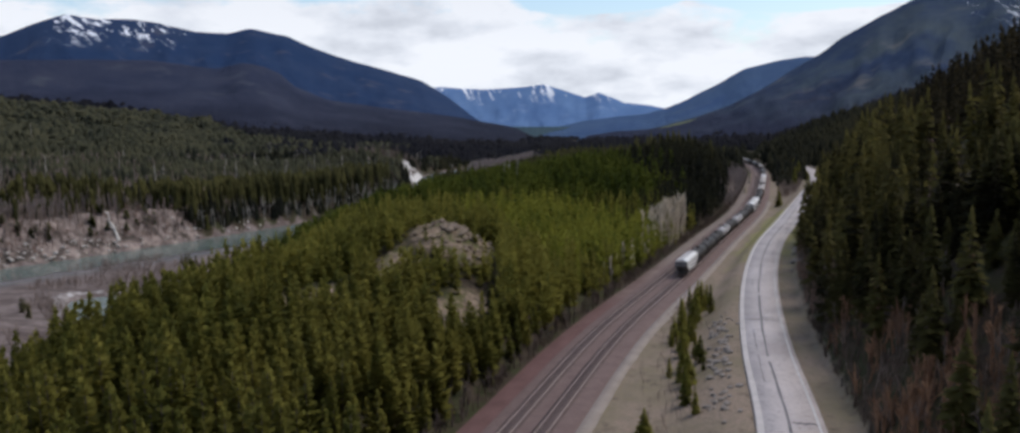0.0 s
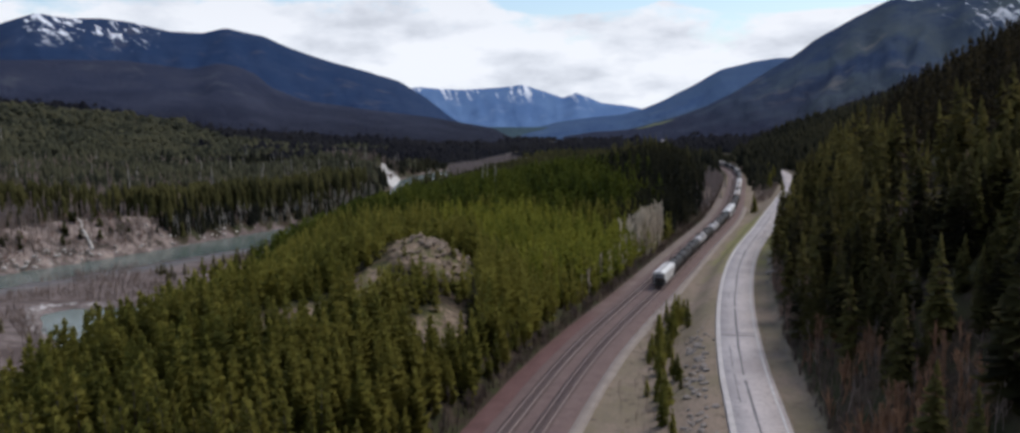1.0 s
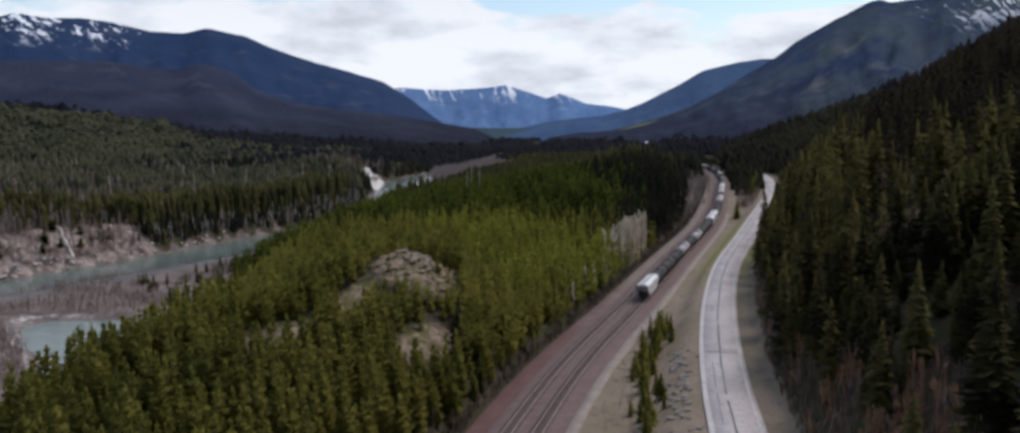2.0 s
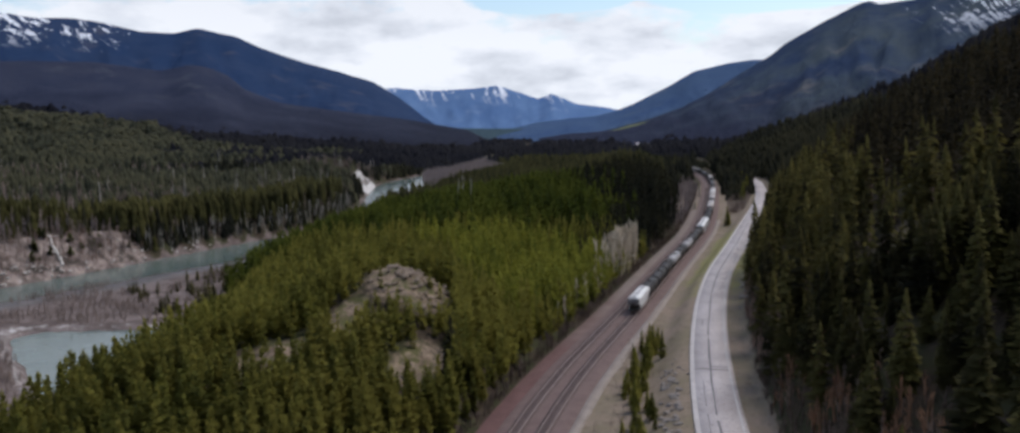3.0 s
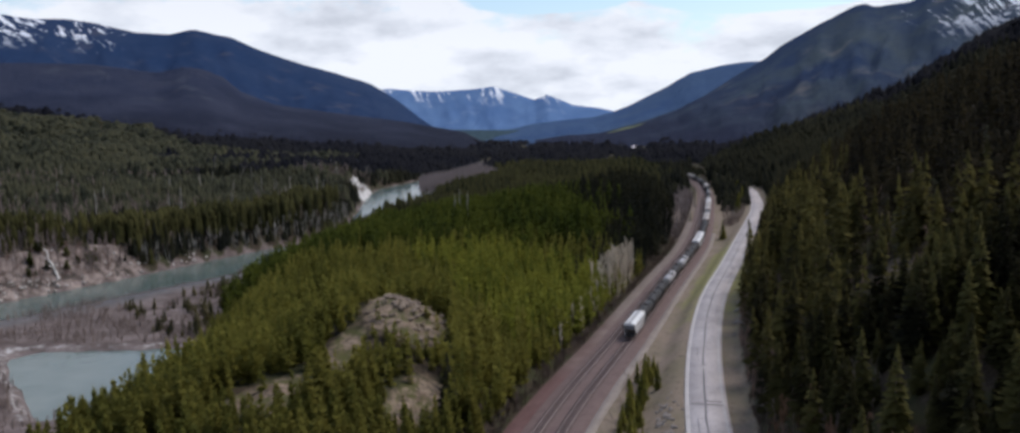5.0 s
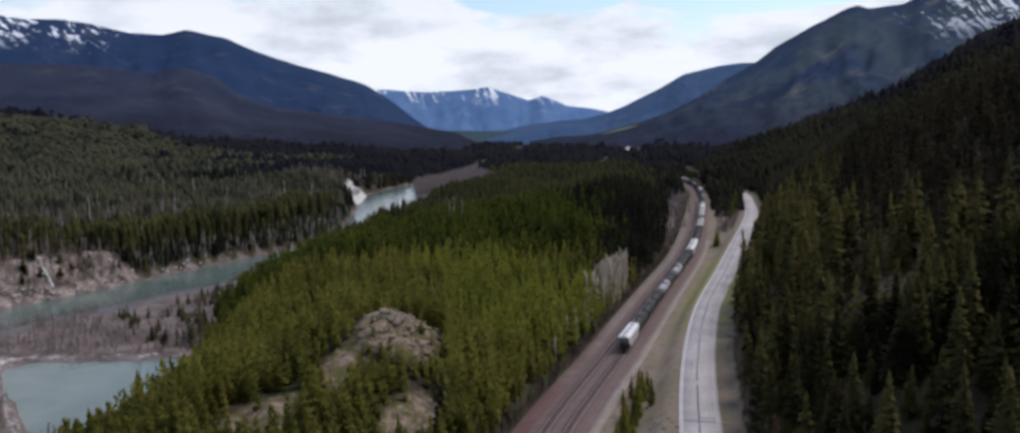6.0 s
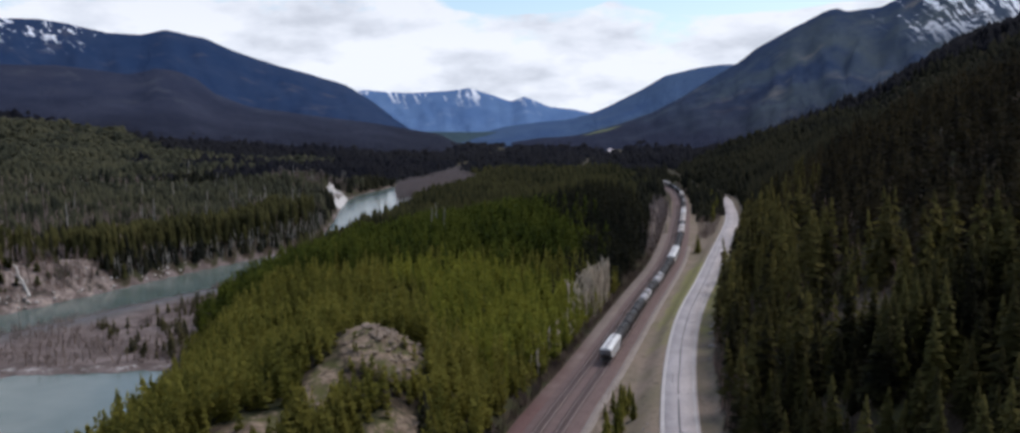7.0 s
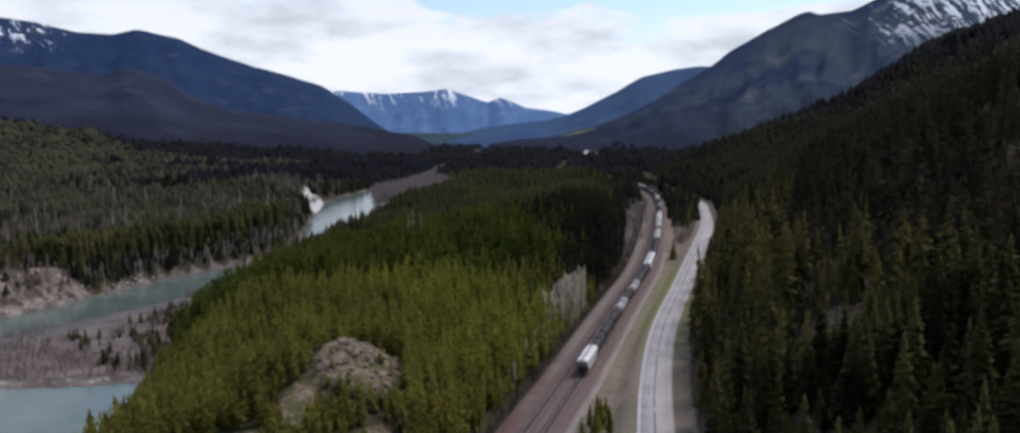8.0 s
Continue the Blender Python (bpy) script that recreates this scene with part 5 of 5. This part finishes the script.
def seam(y0, y1, off, half, wander):
    ys = np.arange(y0, y1, 1.5)
    xs, _, nx, ny = along(road_x, y0, y1, 1.5)
    o = off + wander * 2 * fbm(ys / 14, ys * 0 + off, 3, 51)
    hw = half * (0.6 + 1.1 * np.clip(fbm(ys / 5, ys * 0 + 3 * off, 2, 53) + 0.4, 0, 1))
    z = road_z(ys) + 0.06 * (1 - np.abs(o) / 4.1) + 0.006
    v = np.stack([np.stack([xs + nx * (o + s * hw), ys + ny * (o + s * hw), z], -1) for s in (-1, 1)], 1)
    ob = new("tar_seam", tri_mesh("tar_seam", v.reshape(-1, 3), grid_tris(len(ys), 2)[:, ::-1], M["tar"]))
    ob.parent = road


py = 70.0
while py < 430:
    ln = vr.uniform(24, 70)
    seam(py, py + ln, -0.25, 0.15, 0.25)
    py += ln + vr.uniform(0.3, 2)
for _ in range(9):
    a = vr.uniform(80, 330)
    seam(a, a + vr.uniform(6, 22), vr.choice((1.2, 1.9, 2.9, -1.8)), 0.07, 0.3)
for _ in range(10):
    cy = vr.uniform(85, 420)
    xs, ys, nx, ny = along(road_x, cy, cy + 3.1, 1.5)
    w = vr.uniform(0.12, 0.45)
    o0, o1 = vr.choice(((-0.2, 3.1), (-3.1, 3.1), (0.3, 3.0), (-0.2, 3.1)))
    os_ = np.linspace(o0, o1, 7)
    cxs = xs[0] + nx[0] * os_
    cys = ys[0] + ny[0] * os_ + np.array([vr.uniform(-0.25, 0.25) for _ in os_])
    zz = road_z(cys) + 0.06 * (1 - np.abs(os_) / 4.1) + 0.009
    v = np.stack([np.stack([cxs, cys + s * w, zz], -1) for s in (-1, 1)], 1)
    ob = new("tar_patch", tri_mesh("tar_patch", v.reshape(-1, 3), grid_tris(7, 2), M["tar"]))
    ob.parent = road


# ---- the goods train ----
def paint(name, a, b, rough=0.55):
    n = Nodes(name, rough, 0.0, 0.35)
    c = n.mix(n.ramp(n.noise(0.5, 4, 0.6, (1.0, 1.0, 0.25)), 0.35, 0.65), a, b)
    c = n.mix(n.ramp(n.noise(2.2, 4, 0.7, (1.0, 1.0, 0.2)), 0.58, 0.75), c, (0.16, 0.12, 0.09))
    n.color(c)
    return n.mat


M["car_white"] = paint("dusty_white_paint", (0.62, 0.60, 0.58), (0.80, 0.79, 0.77))
M["car_tan"] = paint("faded_tan_paint", (0.38, 0.33, 0.29), (0.52, 0.46, 0.41))
M["car_black"] = paint("weathered_black_paint", (0.022, 0.021, 0.022), (0.050, 0.047, 0.047), 0.68)
M["car_grey"] = paint("weathered_grey_paint", (0.24, 0.23, 0.235), (0.38, 0.365, 0.37), 0.65)
# Dark tone for the hopper ends, standing for shade on the rear face.
M["car_end"] = paint("shaded_end_paint", (0.10, 0.10, 0.11), (0.20, 0.195, 0.20))
M["iron"] = plain("dark_running_gear", (0.03, 0.028, 0.027), (0.08, 0.07, 0.065), 1.5, 0.8)
LEN = 17.4


def bogie(parent, yc):
    bm = bmesh.new()
    for s in (-1, 1):
        add_box(bm, s * 0.98 - 0.09, s * 0.98 + 0.09, yc - 1.25, yc + 1.25, 0.42, 0.72, 0.05)
    add_box(bm, -1.0, 1.0, yc - 0.25, yc + 0.25, 0.5, 0.85, 0.04)
    b = part("bogie", bm, M["iron"], parent)
    for e in (-0.88, 0.88):
        bm = bmesh.new()
        add_rod(bm, (-0.95, yc + e, 0.58), (0.95, yc + e, 0.58), 0.08, 0.08, 8)
        for s in (-0.75, 0.75):
            add_rod(bm, (s - 0.06, yc + e, 0.58), (s + 0.06, yc + e, 0.58), 0.44, 0.44, 16)
        part("wheelset", bm, M["steel"], b)


def ladder(parent, xx, yc, z0, z1, mat):
    bm = bmesh.new()
    for s in (-0.2, 0.2):
        add_box(bm, xx + s - 0.025, xx + s + 0.025, yc - 0.025, yc + 0.025, z0, z1)
    for k in range(int((z1 - z0) / 0.4)):
        add_box(bm, xx - 0.2, xx + 0.2, yc - 0.015, yc + 0.015, z0 + 0.2 + 0.4 * k, z0 + 0.23 + 0.4 * k)
    part("ladder", bm, mat, parent)


def coupler(parent, end):
    bm = bmesh.new()
    a, b = sorted((end * (LEN / 2 - 1.0), end * (LEN / 2 - 0.05)))
    add_box(bm, -0.14, 0.14, a, b, 0.75, 1.02, 0.04)
    part("coupler", bm, M["iron"], parent)


def loft(bm, sections):
    """Skin closed rings of equal length one after another, and cap the ends."""
    rings = [[bm.verts.new(p) for p in s] for s in sections]
    for a, b in zip(rings, rings[1:]):
        for i in range(len(a)):
            bm.faces.new((a[i], a[(i + 1) % len(a)], b[(i + 1) % len(a)], b[i]))
    bm.faces.new(rings[0]), bm.faces.new(list(reversed(rings[-1])))
    bmesh.ops.recalc_face_normals(bm, faces=bm.faces[:])


def hopper_car(mat, label):
    root = tagged(new("hopper_car"), label, "railway car", "cars of the goods train")

    def ring(yc, zlow, zhigh=4.1, half=1.58):
        return [(-half, yc, zlow), (half, yc, zlow), (half, yc, zhigh), (half * 0.72, yc, zhigh + 0.36), (0, yc, zhigh + 0.5), (-half * 0.72, yc, zhigh + 0.36), (-half, yc, zhigh)]

    bm = bmesh.new()
    loft(bm, [ring(-7.9, 3.0), ring(-5.4, 1.35), ring(5.4, 1.35), ring(7.9, 3.0)])
    part("body", bm, mat, root)
    for yc in (-3.6, 0.0, 3.6):
        bm = bmesh.new()
        loft(bm, [[(-1.45, yc - 1.6, 1.4), (1.45, yc - 1.6, 1.4), (1.45, yc + 1.6, 1.4), (-1.45, yc + 1.6, 1.4)], [(-0.45, yc - 0.4, 0.5), (0.45, yc - 0.4, 0.5), (0.45, yc + 0.4, 0.5), (-0.45, yc + 0.4, 0.5)]])
        part("hopper_bay", bm, mat, root)
    for k in range(9):
        yc = -6.4 + 1.6 * k
        zb = 1.4 if abs(yc) < 5.4 else 1.4 + (abs(yc) - 5.4) * 0.66
        for s in (-1, 1):
            bm = bmesh.new()
            add_box(bm, s * 1.62 - 0.05, s * 1.62 + 0.05, yc - 0.06, yc + 0.06, zb, 4.08)
            part("side_post", bm, mat, root)
    bm = bmesh.new()
    add_box(bm, -0.45, 0.45, -7.8, 7.8, 4.63, 4.72)
    part("roof_walkway", bm, M["car_grey"], root)
    for yc in (-5.4, -1.8, 1.8, 5.4):
        bm = bmesh.new()
        add_rod(bm, (0.0, yc, 4.6), (0.0, yc, 4.84), 0.42, 0.38, 12)
        part("roof_hatch", bm, mat, root)
    for e in (-1, 1):
        bm = bmesh.new()
        a, b = sorted((e * 5.2, e * 8.3))
        add_box(bm, -1.45, 1.45, a, b, 1.0, 1.22, 0.03)
        add_box(bm, -0.12, 0.12, min(e * 8.0, e * 8.12), max(e * 8.0, e * 8.12), 1.2, 3.1)
        part("end_platform", bm, M["iron"], root)
        # Sheet laid over the sloping end to carry its shade as dark paint.
        bm = bmesh.new()
        loft(bm, [[(-1.5, e * 5.42, 1.28), (1.5, e * 5.42, 1.28), (1.5, e * 5.34, 1.36), (-1.5, e * 5.34, 1.36)], [(-1.5, e * 7.98, 2.97), (1.5, e * 7.98, 2.97), (1.5, e * 7.9, 3.05), (-1.5, e * 7.9, 3.05)]])
        loft(bm, [[(-1.5, e * 7.9, 3.05), (1.5, e * 7.9, 3.05), (1.5, e * 7.98, 3.05), (-1.5, e * 7.98, 3.05)], [(-1.5, e * 7.9, 4.05), (1.5, e * 7.9, 4.05), (1.5, e * 7.98, 4.05), (-1.5, e * 7.98, 4.05)]])
        part("end_shade_sheet", bm, M["car_end"], root, "dark grey end sheet, shade put into its colour")
        for s in (-1, 1):
            bm = bmesh.new()
            add_box(bm, s * 1.45 - 0.07, s * 1.45 + 0.07, min(e * 8.05, e * 8.2), max(e * 8.05, e * 8.2), 1.1, 4.1)
            part("corner_post", bm, M["iron"], root)
        ladder(root, 1.25 * e, e * 8.1, 1.1, 4.2, mat)
        bogie(root, e * 6.4), coupler(root, e)
    return root


def tank_car(mat, label):
    root = tagged(new("tank_car"), label, "railway car", "cars of the goods train")
    bm = bmesh.new()
    secs = []
    for yc, f in ((-8.0, 0.25), (-7.85, 0.62), (-7.5, 0.88), (-7.0, 1.0), (0, 1.03), (7.0, 1.0), (7.5, 0.88), (7.85, 0.62), (8.0, 0.25)):
        secs.append([(1.5 * f * math.cos(t * math.pi / 10), yc, 2.65 + 1.5 * f * math.sin(t * math.pi / 10)) for t in range(20)])
    loft(bm, secs)
    for f in bm.faces:
        f.smooth = True
    part("tank", bm, mat, root)
    bm = bmesh.new()
    add_rod(bm, (0, 0, 3.9), (0, 0, 4.55), 0.55, 0.52, 14)
    part("dome_hatch", bm, M["iron"], root)
    bm = bmesh.new()
    for s in (-1, 1):
        add_box(bm, s * 0.95 - 0.3, s * 0.95 + 0.3, -1.6, 1.6, 3.95, 4.02)
        for yc in (-1.6, 0, 1.6):
            add_box(bm, s * 1.25 - 0.02, s * 1.25 + 0.02, yc - 0.02, yc + 0.02, 4.0, 5.0)
        add_box(bm, s * 1.25 - 0.02, s * 1.25 + 0.02, -1.6, 1.6, 4.95, 5.0)
    part("platform_rail", bm, M["iron"], root)
    bm = bmesh.new()
    add_box(bm, -0.35, 0.35, -8.1, 8.1, 0.85, 1.15, 0.04)
    for yc in (-6.4, 6.4):
        add_box(bm, -1.3, 1.3, yc - 0.5, yc + 0.5, 1.0, 1.75, 0.06)
    part("underframe", bm, M["iron"], root)
    for s in (-1, 1):
        ladder(root, s * 1.0, s * 0.4, 1.2, 4.0, M["iron"])
        bogie(root, s * 6.4), coupler(root, s)
    return root


PROTO = {
    "W": hopper_car(M["car_white"], "dusty white covered hopper car of a goods train"),
    "T": hopper_car(M["car_tan"], "faded tan covered hopper car of a goods train"),
    "B": tank_car(M["car_black"], "weathered black tank car of a goods train"),
    "G": tank_car(M["car_grey"], "weathered grey tank car of a goods train"),
}
# arc length along the right-hand track, and the cars one behind another from the rear
ty = np.arange(150, 1200, 0.5)
tx = rail_x(ty)
arc = np.concatenate([[0], np.cumsum(np.hypot(np.diff(tx), np.diff(ty)))])
s0 = float(np.interp(208.0, ty, arc))
used = set()
for i, code in enumerate("WBBBGBGBBWWBBBTTGTTTWTBBBGBBTTBBBGBBTTBBB"):
    s = s0 + LEN * (i + 0.5)
    cy = float(np.interp(s, arc, ty))
    ax, bx = (float(np.interp(s + d, arc, tx)) for d in (-6.4, 6.4))
    ay, by = (float(np.interp(s + d, arc, ty)) for d in (-6.4, 6.4))
    m = pose((ax + bx) / 2, (ay + by) / 2, 0.14, 0, 0, math.degrees(math.atan2(-(bx - ax), by - ay)))
    if code in used:
        copy_thing(PROTO[code], m)
    else:
        PROTO[code].matrix_world = m
        used.add(code)
